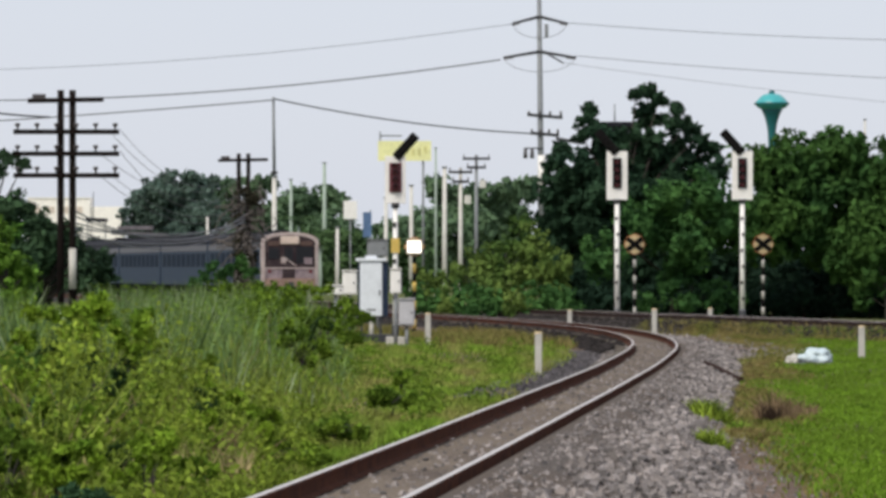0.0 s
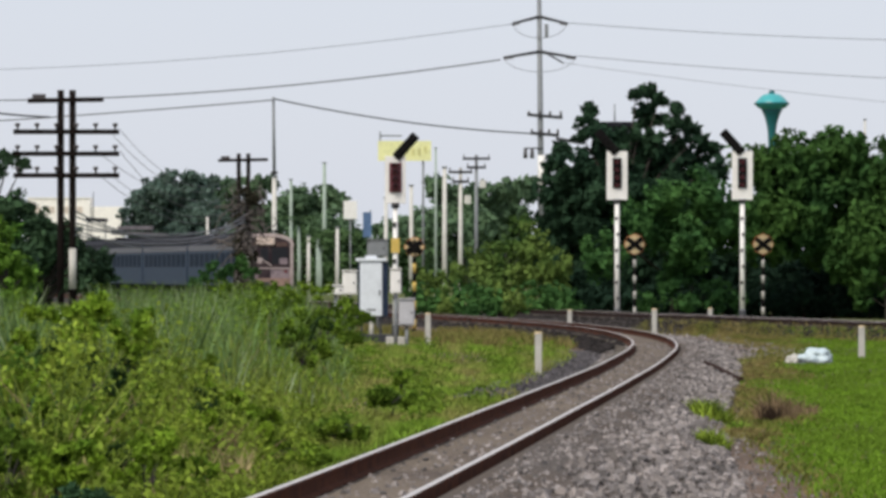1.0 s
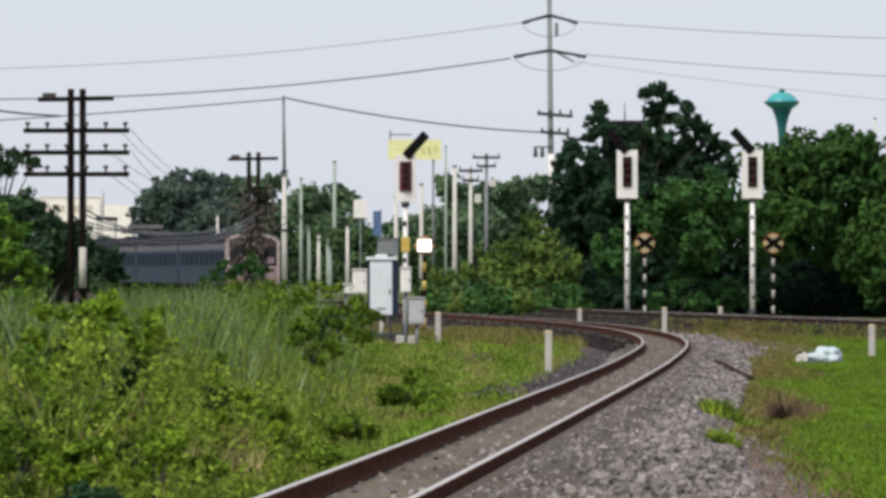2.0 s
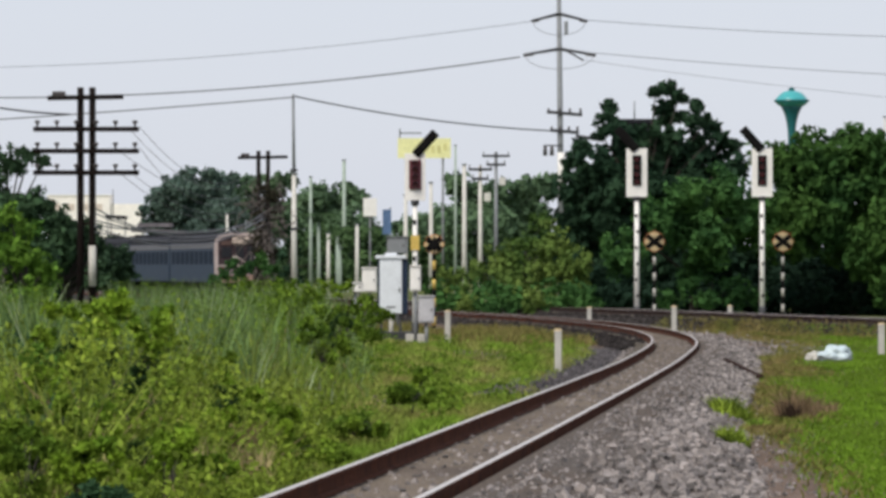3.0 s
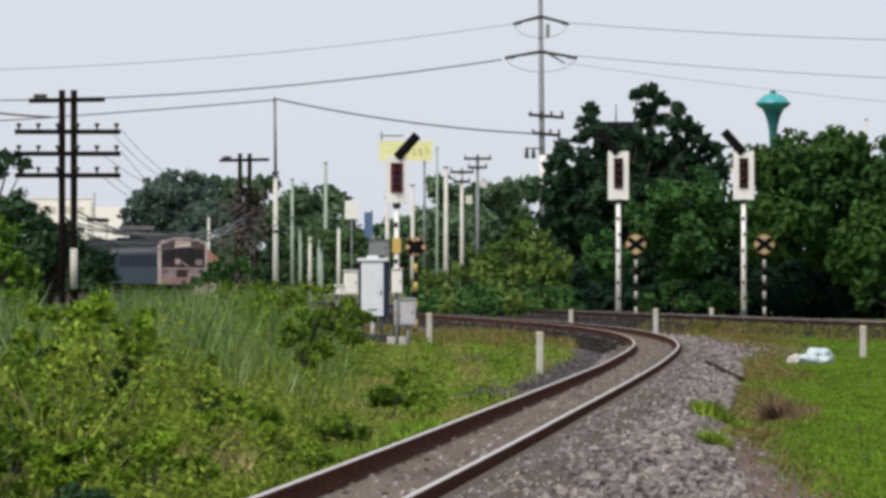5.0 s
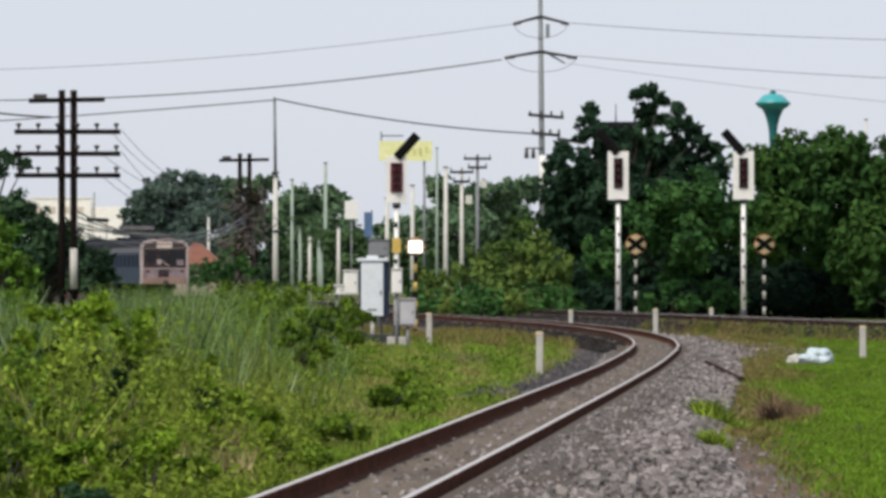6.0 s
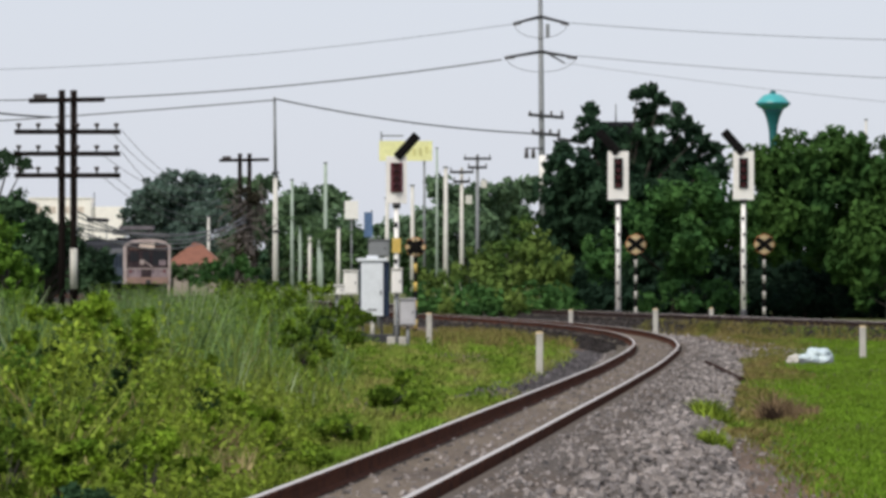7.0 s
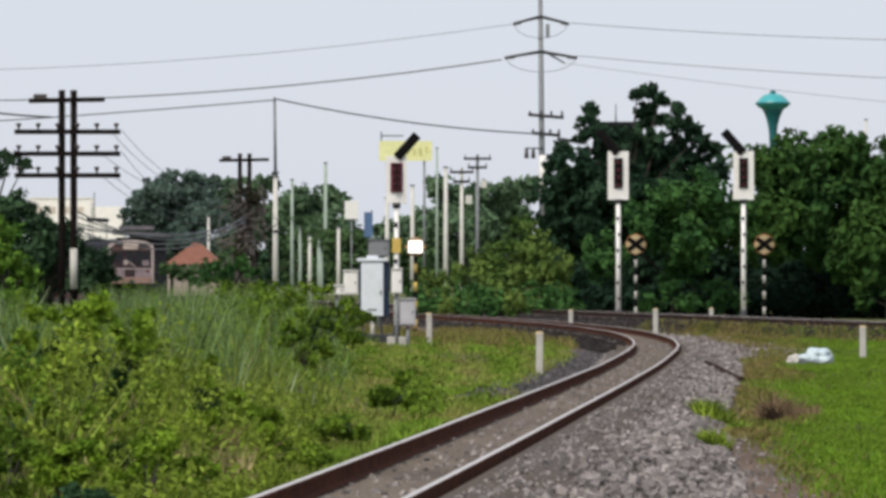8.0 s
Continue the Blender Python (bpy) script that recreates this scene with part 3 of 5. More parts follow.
M_MOSSPOLE = mat("algae_tinted_concrete", (0.36, 0.43, 0.36), 0.9, scale=3.2, fine=30, var=0.25, col2=(0.26, 0.32, 0.26), bump=0.2)
palm(301, -6.35, 303, 4.0, 1.1, "young palm with drooping fronds by the road")
palm(302, -7.45, 306, 3.5, 1.0, "young palm with drooping fronds by the road")
palm(303, -8.9, 312, 4.9, 1.3, "young palm with drooping fronds by the road")


def far_woods():
    rng = random.Random(5)
    lobes = []
    for i in range(60):
        x = -75 + i * 2.4
        lobes.append((x, 640 + rng.uniform(-8, 8), 1.5 + rng.uniform(0, 2.2), 3.2))
    V, Fc = leaf_cloud(np.random.default_rng(7), lobes, 0.7, 2)
    tagged(soup("far_woods", V, Fc, L_FAR), "low line of dull green woods along the horizon", "woods", kind="stuff")


far_woods()

# ---- signals ----


def signal(m, label, mast_h, head_w, head_h, mast_r, arm_side, panel_mat, arm_len, panel_w=0.42):
    """Colour-light signal: mast, white backboard, lamp panel and a slanting route indicator."""
    t = thing("railway_signal", m, label, "railway signal")
    bx("base", (0, 0, 0.06), (0.5, 0.5, 0.3), M_CONC, t, bevel=0.03)
    mast = tb("mast", [(0, 0, 0.15), (0, 0, mast_h)], [mast_r, mast_r * 0.9], M_WHITE, t)
    # the mast is darker over its lowest half metre
    tb("dark_foot", [(0, 0, 0.1), (0, 0, 0.52)], [mast_r * 1.35, mast_r * 1.25], M_DARKMETAL, mast, "dark lower end of the mast")
    tb("collar", [(0, 0, mast_h - 0.12), (0, 0, mast_h + 0.02)], [mast_r * 1.5, mast_r * 1.5], M_DARKMETAL, mast)
    for k in range(6):
        z = mast_h * (0.2 + 0.13 * k)
        bx("bolt_plate", (mast_r * 0.25 * (-1) ** k, -mast_r, z), (0.08, 0.04, 0.12), M_BLACK, mast)
    board = bx("backboard", (0, 0, mast_h + head_h / 2), (head_w, 0.05, head_h), M_WHITE, t, bevel=0.015)
    bx("case", (0, 0.14, mast_h + head_h * 0.55), (head_w * 0.55, 0.22, head_h * 0.75), M_BLACK, board)
    pw, ph, pz = head_w * panel_w, head_h * 0.62, mast_h + head_h * 0.55
    panel = bx("lamp_panel", (0, -0.05, pz), (pw, 0.06, ph), panel_mat, t, "dark lamp panel", bevel=0.01)
    for k in range(4):
        z = pz - ph / 2 + ph * (k + 0.5) / 4
        r = min(pw * 0.4, ph / 8 * 0.85)
        tb("lens", [(0, -0.075, z), (0, -0.095, z)], [r, r * 0.8], M_REDGLASS, panel, n=12)
        hood = bmesh.new()
        seg = 8
        a = [hood.verts.new((1.15 * r * math.cos(math.pi * i / seg), -0.08, z + 1.15 * r * math.sin(math.pi * i / seg))) for i in range(seg + 1)]
        b = [hood.verts.new((1.1 * r * math.cos(math.pi * i / seg), -0.26, z - 0.02 + 1.05 * r * math.sin(math.pi * i / seg))) for i in range(seg + 1)]
        for i in range(seg):
            hood.faces.new((a[i], a[i + 1], b[i + 1], b[i]))
        bmesh.ops.solidify(hood, geom=hood.faces[:], thickness=0.008)
        part("hood", hood, M_BLACK, panel)
    top = mast_h + head_h
    ang = 42 * arm_side
    arm = bx("route_indicator", (arm_side * arm_len * 0.36, -0.02, top + arm_len * 0.33), (arm_len * 0.32, 0.14, arm_len * 1.05), M_BLACK, t,
             "slanting black route indicator", 0.03, pose(0, 0, 0, 0, ang, 0))
    for k in range(5):
        o = pose(0, 0, 0, 0, ang, 0) @ Vector((0, 0, arm_len * (k - 2) * 0.19))
        c = Vector((arm_side * arm_len * 0.36, -0.09, top + arm_len * 0.33)) + o
        tb("lamp", [c, c + Vector((0, -0.03, 0))], [arm_len * 0.07, arm_len * 0.065], M_BLACK, arm, n=10)
    tb("bracket", [(0, 0.03, top - 0.1), (arm_side * 0.1, 0.03, top + 0.18)], [0.03, 0.03], M_DARKMETAL, t)
    return t


SIG = "white-masted railway signal with framed dark lamp panel, beside the trees"
s1 = signal(pose(6.6, 192, 0.0), SIG, 4.68, 0.793, 1.843, 0.1, -1, M_BLACK, 1.05)
s1["group"] = "pair of main line signals"
copy_thing(s1, pose(11.35, 192, 0.0, 0, 0, -1))
s3 = signal(pose(-1.27, 135, 0.02), "tall railway signal with maroon lamp panel beside the cabinets", 3.76, 0.557, 1.265, 0.075, 1, M_REDPANEL, 0.78, 0.58)

bx("plate", (0, -0.09, 2.64), (0.226, 0.03, 0.392), M_YELLOW, s3, "blank yellow plate")


def saltire(m, label, r, pole_h, stripe_mat, lamp=False):
    """Round board with a dark saltire on a banded post."""
    t = thing("crossing_marker", m, label, "railway sign", "crossing markers")
    n = 9
    for k in range(n):
        z0, z1 = pole_h * k / n, pole_h * (k + 1) / n
        tb("post_band", [(0, 0, z0 - (0.15 if k == 0 else 0)), (0, 0, z1)], [0.06 - 0.001 * (k % 2), 0.06 - 0.001 * (k % 2)], stripe_mat if k % 2 else M_BLACK, t)
    z = pole_h + r * 0.75
    bm = bmesh.new()
    tube(bm, [(0, -0.07, z), (0, -0.10, z)], [r, r], 8)
    board = part("board", bm, M_CREAM, t, "cream octagonal board")
    bm = bmesh.new()
    tube(bm, [(0, -0.06, z), (0, -0.085, z)], [r * 1.08, r * 1.08], 8)
    part("rim", bm, M_ORANGE, t, "dull orange rim")
    for a in (52, -52):
        bx("cross_arm", (0, -0.115 - 0.004 * (a > 0), z), (0.18, 0.02, r * 1.95), M_BLACK, board, rot=pose(0, 0, 0, 0, a, 0))
    bx("hub", (0, -0.14, z), (0.22, 0.04, 0.2), M_BLACK, board, bevel=0.02)
    return t


m1 = saltire(pose(7.34, 194, 0.0), "round cream board with black saltire on a banded post", 0.379, 2.72, M_CONC)
copy_thing(m1, pose(12.26, 194, 0.0))
third = saltire(pose(-0.85, 150, 0.0), "crossing board with dark saltire and flashing white lamp", 0.285, 2.48, M_YELLOW)
# the flashing lamp: a lit square face that swings round an upright spindle on the post
LAMP_Z = 2.7
tb("spindle", [(0, -0.3, LAMP_Z - 0.3), (0, -0.3, LAMP_Z + 0.3)], [0.015, 0.015], M_DARKMETAL, third)
bx("lamp_bracket", (0, -0.17, LAMP_Z - 0.29), (0.06, 0.28, 0.04), M_DARKMETAL, third)
bm = bmesh.new()
box(bm, (0, 0.012, 0), (0.45, 0.02, 0.4))
for sx in (-1, 1):
    box(bm, (sx * 0.217, -0.02, 0), (0.016, 0.05, 0.4))
    box(bm, (0, -0.02, sx * 0.192), (0.42, 0.05, 0.016))
swing = part("lamp_housing", bm, M_BLACK, third, "black rimmed lamp housing")
bx("lens", (0, -0.006, 0), (0.416, 0.01, 0.366), M_LAMP, swing, "glowing white lens")

# ---- cabinets by the signal ----


def cabinet():
    t = thing("relay_cabinet", pose(-1.93, 136, 0.0), "silver-white relay cabinet with blue sides on a stand", "electrical cabinet")
    w, zb, zt = 0.637, 0.74, 2.25
    body = bx("body", (0.05, 0.05, (zb + zt) / 2), (w + 0.17, 0.42, zt - zb - 0.03), M_CABSIDE, t, bevel=0.02)
    bx("door", (0.0, -0.185, (zb + zt) / 2), (w * 0.94, 0.05, zt - zb - 0.06), M_CAB, body, "silver-white door", 0.02)
    bx("handle", (w * 0.36, -0.225, (zb + zt) / 2 - 0.1), (0.03, 0.03, 0.14), M_DARKMETAL, body)
    bx("vent", (0, -0.214, zb + 0.2), (w * 0.4, 0.012, 0.05), M_GREY, body)
    bx("roof", (0, 0.03, zt + 0.03), (w * 1.3, 0.58, 0.09), M_CAB, t, "overhanging pale roof", 0.03)
    bx("cap", (0, 0.03, zt + 0.11), (w * 0.5, 0.3, 0.07), M_CAB, t, bevel=0.02)
    for sx in (-1, 1):
        for sy in (-0.1, 0.2):
            bx("leg", (sx * w * 0.4, sy, zb / 2 - 0.02), (0.06, 0.06, zb + 0.1), M_DARKMETAL, t)
    bx("plinth", (0.1, 0.05, 0.1), (w * 1.7, 0.6, 0.36), M_DARKMETAL, t, bevel=0.02)
    tb("cable_duct", [(0.02, -0.05, zb), (0.0, -0.05, 0.1)], [0.06, 0.06], M_CONC, t)


cabinet()


def small_box(name, label, x, y, z0, z1, w, material, post=True, category="electrical box"):
    t = thing(name, pose(x, y, 0.0), label, category)
    b = bx("case", (0, 0, (z0 + z1) / 2), (w, 0.22, z1 - z0), material, t, bevel=0.02)
    bx("lid", (0, -0.115, (z0 + z1) / 2), (w * 0.84, 0.03, (z1 - z0) * 0.88), material, b, bevel=0.008)
    bx("hasp", (w * 0.3, -0.14, (z0 + z1) / 2), (0.03, 0.02, 0.06), M_DARKMETAL, b)
    bx("hood", (0, -0.02, z1 + 0.015), (w * 1.1, 0.3, 0.03), material, b)
    if post:
        tb("post", [(0, 0.05, -0.2), (0, 0.05, z0)], [0.045, 0.045], M_GREY, t)
    return t


small_box("junction_box", "white metal junction box on a post", -2.58, 140, 1.32, 1.98, 0.406, M_WHITE)
small_box("junction_box", "slim white box beside the signal mast", -1.26, 134.7, 1.38, 2.03, 0.286, M_WHITE)
small_box("junction_box", "pale grey steel box on a short post", -0.96, 134, 0.54, 1.23, 0.419, M_PALEGREY)
small_box("junction_box", "low white box half hidden by leaves", -2.95, 139, 1.33, 1.58, 0.434, M_WHITE)
small_box("equipment_case", "grey weathered equipment case on a stand", -2.07, 160, 2.43, 2.96, 0.643, M_GREY)


def stub(m, label, h, w=0.14):
    t = thing("marker_post", m, label, "marker post", "concrete marker posts")
    bm = box(bmesh.new(), (0, 0, h / 2 - 0.1), (w, w, h + 0.2), 0.02)
    part("shaft", bm, M_CONC, t)
    bm = bmesh.new()
    tube(bm, [(0, 0, h), (0, 0, h + 0.035)], [w * 0.7, w * 0.35], 4)
    part("cap", bm, M_CREAM, t, "worn cream painted cap")
    return t


ST = "short pale concrete marker post in the grass"
p0 = stub(pose(1.96, 104, -0.08), ST, 0.78)
for px, py, pz in ((6.47, 155, 0.02), (10.25, 124, -0.17), (-0.42, 141, 0.0), (9.55, 181, -0.15), (4.65, 186, -0.25)):
    copy_thing(p0, pose(px, py, pz, 0, 0, 8))


def sack():
    t = thing("plastic_sack", pose(7.94, 108, 0.0), "crumpled white plastic sack lying on the grass", "rubbish")
    bm = bmesh.new()
    bmesh.ops.create_icosphere(bm, subdivisions=4, radius=1.0)
    for v in bm.verts:
        p = v.co
        n = noise.noise(p * 1.6) * 0.3 - abs(noise.noise(p * 3.2)) * 0.4 - abs(noise.noise(p * 7.0)) * 0.16
        v.co = Vector((p.x * 0.46 * (1 + n), p.y * 0.35 * (1 + n), max(p.z, -0.3) * 0.25 * (1 + n * 0.8) + 0.1))
        if v.co.x < -0.2:
            v.co.z *= 0.75
    for f in bm.faces:
        f.smooth = True
    part("bag", bm, M_BAG, t)
    bm = bmesh.new()
    bmesh.ops.create_icosphere(bm, subdivisions=3, radius=1.0)
    for v in bm.verts:
        p = v.co
        n = noise.noise(p * 2.6 + Vector((5, 0, 0))) * 0.4
        v.co = Vector((p.x * 0.17 * (1 + n) - 0.46, p.y * 0.2 * (1 + n), max(p.z, -0.3) * 0.13 * (1 + n) + 0.07))
    part("tied_neck", bm, M_CONC, t, "grubby beige tied end")


sack()

# ---- telegraph poles, street poles and lines ----


def twin_pole(m, label, h, gap, arm_w, arms, top_w):
    t = thing("telegraph_pole", m, label, "utility pole", "twin wooden poles")
    for sx in (-1, 1):
        tb("pole", [(sx * gap / 2, 0, -0.3), (sx * gap / 2, 0, h)], [0.112, 0.1], M_WOODPOLE, t)
    bx("top_arm", (-0.02, -0.12, h - 0.3), (top_w, 0.11, 0.14), M_WOODPOLE, t, rot=pose(0, 0, 0, 0, -1, 0))
    for z in arms:
        arm = bx("cross_arm", (0, -0.12, z), (arm_w, 0.11, 0.14), M_WOODPOLE, t)
        for k in range(6):
            x = (-arm_w / 2 + 0.12) + (arm_w - 0.24) * k / 5
            tb("insulator", [(x, -0.12, z + 0.05), (x, -0.12, z + 0.14), (x, -0.12, z + 0.2), (x, -0.12, z + 0.26)], [0.03, 0.03, 0.085, 0.065], M_INSUL, arm, n=8)
    bx("insulator_box", (-top_w * 0.36, -0.12, h - 0.2), (0.4, 0.14, 0.16), M_INSUL, t, bevel=0.03)
    for k in range(3):
        bx("spacer", (0, 0, h * (0.25 + 0.2 * k)), (gap, 0.08, 0.08), M_WOODPOLE, t)
    tb("sleeve", [(gap / 2, 0, 1.45), (gap / 2, 0, 2.65)], [0.116, 0.114], M_CONC, t, "pale concrete sleeve")
    return t


tw1 = twin_pole(pose(-11.15, 150, 0.0), "dark twin wooden telegraph pole with four crossarms", 7.34, 0.352, 3.13,
                [6.1, 5.45, 4.81], 2.243)
tw2 = twin_pole(pose(-9.1, 231, 0.0), "dark twin wooden telegraph pole wrapped in dead vines", 7.34, 0.438, 1.3, [4.51], 2.268)


def tangle():
    t = thing("climbing_vine", pose(-8.68, 229.6, 0.0), "grey-brown dead vines wrapping the wooden pole", "vine")
    rng = random.Random(9)
    for k in range(84):
        bm = bmesh.new()
        upper = k % 3 == 1
        x, z = (rng.uniform(-0.7, 0.7), rng.uniform(3.6, 5.3)) if upper else (rng.uniform(-0.75, 0.22), (rng.uniform(0.3, 3.0) if k % 3 else -0.1))
        pts = []
        for i in range(8):
            pts.append((x, rng.uniform(-0.3, 0.3), z))
            x += rng.uniform(-0.22, 0.22) if upper else rng.uniform(-0.1, 0.08)
            z = min(z + rng.uniform(0.02, 0.2) if upper else z + rng.uniform(0.1, 0.42), 6.1)
        tube(bm, pts, [0.05 - 0.005 * i for i in range(8)], 5)
        part("stem", bm, M_VINE, t)
    for k in range(26):
        bm = bmesh.new()
        z, d = rng.choice((3.3, 3.9, 4.4, 5.0)) + rng.uniform(-0.25, 0.25), rng.choice((-1, -1, 1))
        span = rng.uniform(0.15, 0.4) if d < 0 else rng.uniform(0.08, 0.18)
        droop = rng.uniform(-0.02, 0.05)
        pts = [(d * span * i + rng.uniform(-0.06, 0.06), rng.uniform(-0.2, 0.2), z - droop * i * i + rng.uniform(-0.16, 0.16)) for i in range(6)]
        tube(bm, pts, [rng.uniform(0.03, 0.07) * (1 - 0.12 * i) for i in range(6)], 5)
        part("trailing_stem", bm, M_VINE, t)
    lob = [(rng.uniform(-0.65, 0.2), rng.uniform(-0.2, 0.3), rng.uniform(1.0, 5.6), 0.3) for _ in range(22)]
    V, Fc = leaf_cloud(np.random.default_rng(4), lob, 0.10, 30)
    soup("withered_leaves", V, Fc, leaf("withered_leaves", (0.055, 0.05, 0.034), (0.03, 0.03, 0.02)), t)


M_VINE = mat("grey_brown_vine", (0.15, 0.128, 0.115), 0.95, scale=4, fine=40, var=0.35, bump=0.4)
tangle()


def catenary(name, label, a, b, sag, r, material=None, n=24):
    bm = bmesh.new()
    pts = []
    for i in range(n + 1):
        k = i / n
        p = Vector(a).lerp(Vector(b), k)
        p.z -= sag * 4 * k * (1 - k)
        pts.append(p)
    tube(bm, pts, [r] * (n + 1), 5)
    o = link(name, bm, material or M_WIRE)
    return tagged(o, label, "cable", kind="structure")


def street_pole(x, y, h, r, label, material, arm=0.0):
    t = thing("street_pole", pose(x, y, 0), label, "utility pole", "pale street poles")
    tb("shaft", [(0, 0, -0.3), (0, 0, h)], [r, r * 0.7], material, t)
    if arm:
        for k in range(2):
            a = bx("cross_arm", (0, -0.1, h - 0.25 - 0.6 * k), (arm * (1 - 0.3 * k), 0.14, 0.17), M_DARKMETAL, t)
            for sx in (-0.45, 0, 0.45):
                tb("insulator", [(sx * arm * (1 - 0.3 * k), -0.1, h - 0.2 - 0.6 * k), (sx * arm * (1 - 0.3 * k), -0.1, h + 0.05 - 0.6 * k)], [0.05, 0.04], M_INSUL, a, n=6)
        bx("transformer", (0.45, -0.1, h - 2.0), (0.42, 0.4, 0.55), M_POLE, t, "pale transformer box", 0.04)
    else:
        bx("cap", (0, 0, h), (r * 2, r * 2, 0.06), M_GREY, t)
    return t


SP = "pale concrete street pole beyond the crossing"
cable_pole = street_pole(-9.73, 292, 7.45, 0.19, "pale concrete pole with a slim steel mast carrying a cable", M_POLE)
tb("steel_mast", [(0, 0, 7.26), (-0.05, 0, 12.02)], [0.1, 0.08], M_GREY, cable_pole, "slim grey steel mast")
for bz in (7.58, 4.2):
    tb("clamp", [(0, 0, bz), (0, 0, bz + 0.14)], [0.21, 0.21], M_DARKMETAL, cable_pole)
SG = "slim algae-tinted concrete pole beyond the crossing"
street_pole(-9.61, 320, 7.77, 0.13, SG, M_MOSSPOLE)
street_pole(-9.84, 420, 10.98, 0.2, SG, M_MOSSPOLE)
street_pole(-8.76, 330, 4.26, 0.15, SP, M_POLE)
street_pole(-8.3, 335, 4.04, 0.12, SG, M_MOSSPOLE)
street_pole(-6.26, 300, 4.59, 0.14, SP, M_POLE)
street_pole(-3.38, 300, 6.33, 0.16, SP, M_POLE)
street_pole(-1.94, 310, 7.24, 0.16, SP, M_POLE)
street_pole(0.09, 280, 7.73, 0.16, SP, M_POLE)
street_pole(1.11, 320, 8.48, 0.16, SP, M_POLE, 1.5)
street_pole(2.3, 350, 9.99, 0.16, SP, M_GREY, 1.9)
street_pole(-0.43, 300, 9.28, 0.09, SG, M_MOSSPOLE)
street_pole(20.0, 240, 9.16, 0.08, "slim pale pole rising behind the tree mound", M_POLE)
street_pole(-19.73, 424, 6.57, 0.16, SP, M_POLE)


def tall_power_pole():
    Y = 300
    t = thing("power_pole", pose(5.83, Y, 0), "tall slim power line pole with steel crossarms", "power pole")
    top = 19.05
    tb("shaft", [(0.05, 0, -0.4), (-0.14, 0, top)], [0.24, 0.13], M_GREY, t)
    for z, w, sag in ((17.05, 3.3, 0.42), (14.97, 4.3, 0.35)):
        for sx in (-1, 1):
            a = tb("cross_arm", [(-0.1, -0.1, z), (-0.1 + sx * w / 2, -0.1, z - sag)], [0.1, 0.07], M_DARKMETAL, t, n=8)
            tb("insulator_string", [(-0.1 + sx * w * 0.36, -0.1, z - sag * 0.8 - 0.03), (-0.1 + sx * w / 2, -0.1, z - sag - 0.03)], [0.09, 0.09], M_INSUL, a, n=8)
        bm = bmesh.new()
        tube(bm, [(-0.1 + w / 2 * math.cos(math.pi * i / 12) * 0.95, -0.15, z - sag - 0.85 * math.sin(math.pi * i / 12)) for i in range(13)], [0.018] * 13, 5)
        part("jumper_wire", bm, M_WIRE, t)
    tb("cross_arm", [(-0.05, 0.3, 15.1), (1.35, 0.4, 14.3)], [0.06, 0.045], M_DARKMETAL, t, n=8)
    tb("sleeve", [(0.03, 0, 6.5), (0.0, 0, 8.84)], [0.24, 0.23], M_WHITE, t, "white painted lower shaft")
    bx("transformer", (0.3, -0.1, 16.21), (0.22, 0.2, 0.8), M_GREY, t, bevel=0.03)
    for z, w in ((11.15, 2.1), (10.08, 1.7)):
        a = bx("cross_arm", (0.2, -0.2, z), (w, 0.14, 0.19), M_DARKMETAL, t, rot=pose(0, 0, 0, 0, 5, 0))
        for sx in (-0.45, -0.15, 0.15, 0.45):
            tb("insulator", [(0.2 + sx * w, -0.2, z), (0.2 + sx * w, -0.2, z + 0.3)], [0.09, 0.07], M_INSUL, a, n=6)
    b2 = bx("bracket", (-0.5, -0.2, 9.25), (1.1, 0.08, 0.08), M_DARKMETAL, t)
    for sx in (-0.55, -0.95):
        tb("insulator", [(sx, -0.2, 9.2), (sx, -0.2, 8.65)], [0.1, 0.13], M_INSUL, b2, n=8)
    bx("bracket", (1.7, -0.2, 9.68), (1.7, 0.12, 0.2), M_DARKMETAL, t, rot=pose(0, 0, 0, 0, 9, 0))


tall_power_pole()
PL = "thin power cable sagging across the pale sky"
catenary("power_cable", PL, (4.05, 300, 16.61), (-30.34, 330, 15.09), 0.5, 0.018)
catenary("power_cable", PL, (3.38, 300, 14.5), (-30.34, 330, 13.1), 0.6, 0.045)
catenary("power_cable", PL, (7.4, 300, 16.68), (27.99, 300, 15.64), 0.15, 0.02)
catenary("power_cable", PL, (7.8, 300, 14.74), (27.99, 300, 13.33), 0.12, 0.02)
catenary("power_cable", PL, (7.23, 300, 14.3), (27.99, 300, 11.82), 0.12, 0.013)
catenary("power_cable", PL, (-9.68, 291.8, 11.89), (5.38, 299.7, 10.11), 0.32, 0.045, M_WIREDARK)
catenary("power_cable", PL, (-9.78, 291.8, 11.84), (-27.59, 300, 10.8), 0.05, 0.04)
catenary("power_cable", PL, (-13.63, 149, 6.7), (-11.62, 149.7, 6.53), 0.03, 0.03, M_WIREDARK)
for k in range(6):
    catenary("telegraph_wire", "dark telegraph wire between the twin poles", (-11.1 - 0.35 * (k % 3) + 1.55, 149.9, 6.15 - 0.63 * (k // 2)),
             (-9.9 + 0.5 * (k % 3), 230.9, 6.2 - 0.6 * (k // 2)), 0.9 + 0.25 * (k % 2), 0.010, M_WIREDARK)

for sag, z0, z1 in ((0.35, 3.25, 4.2), (0.5, 3.05, 4.0), (0.62, 3.4, 4.45), (0.8, 3.6, 4.3), (0.95, 3.2, 4.4), (1.02, 3.75, 4.6)):
    catenary("telephone_cable", "dark telephone cable sagging between the twin poles", (-10.98 + 0.1, 149.85, z0),
             (-8.97, 230.85, z1), sag, 0.024)

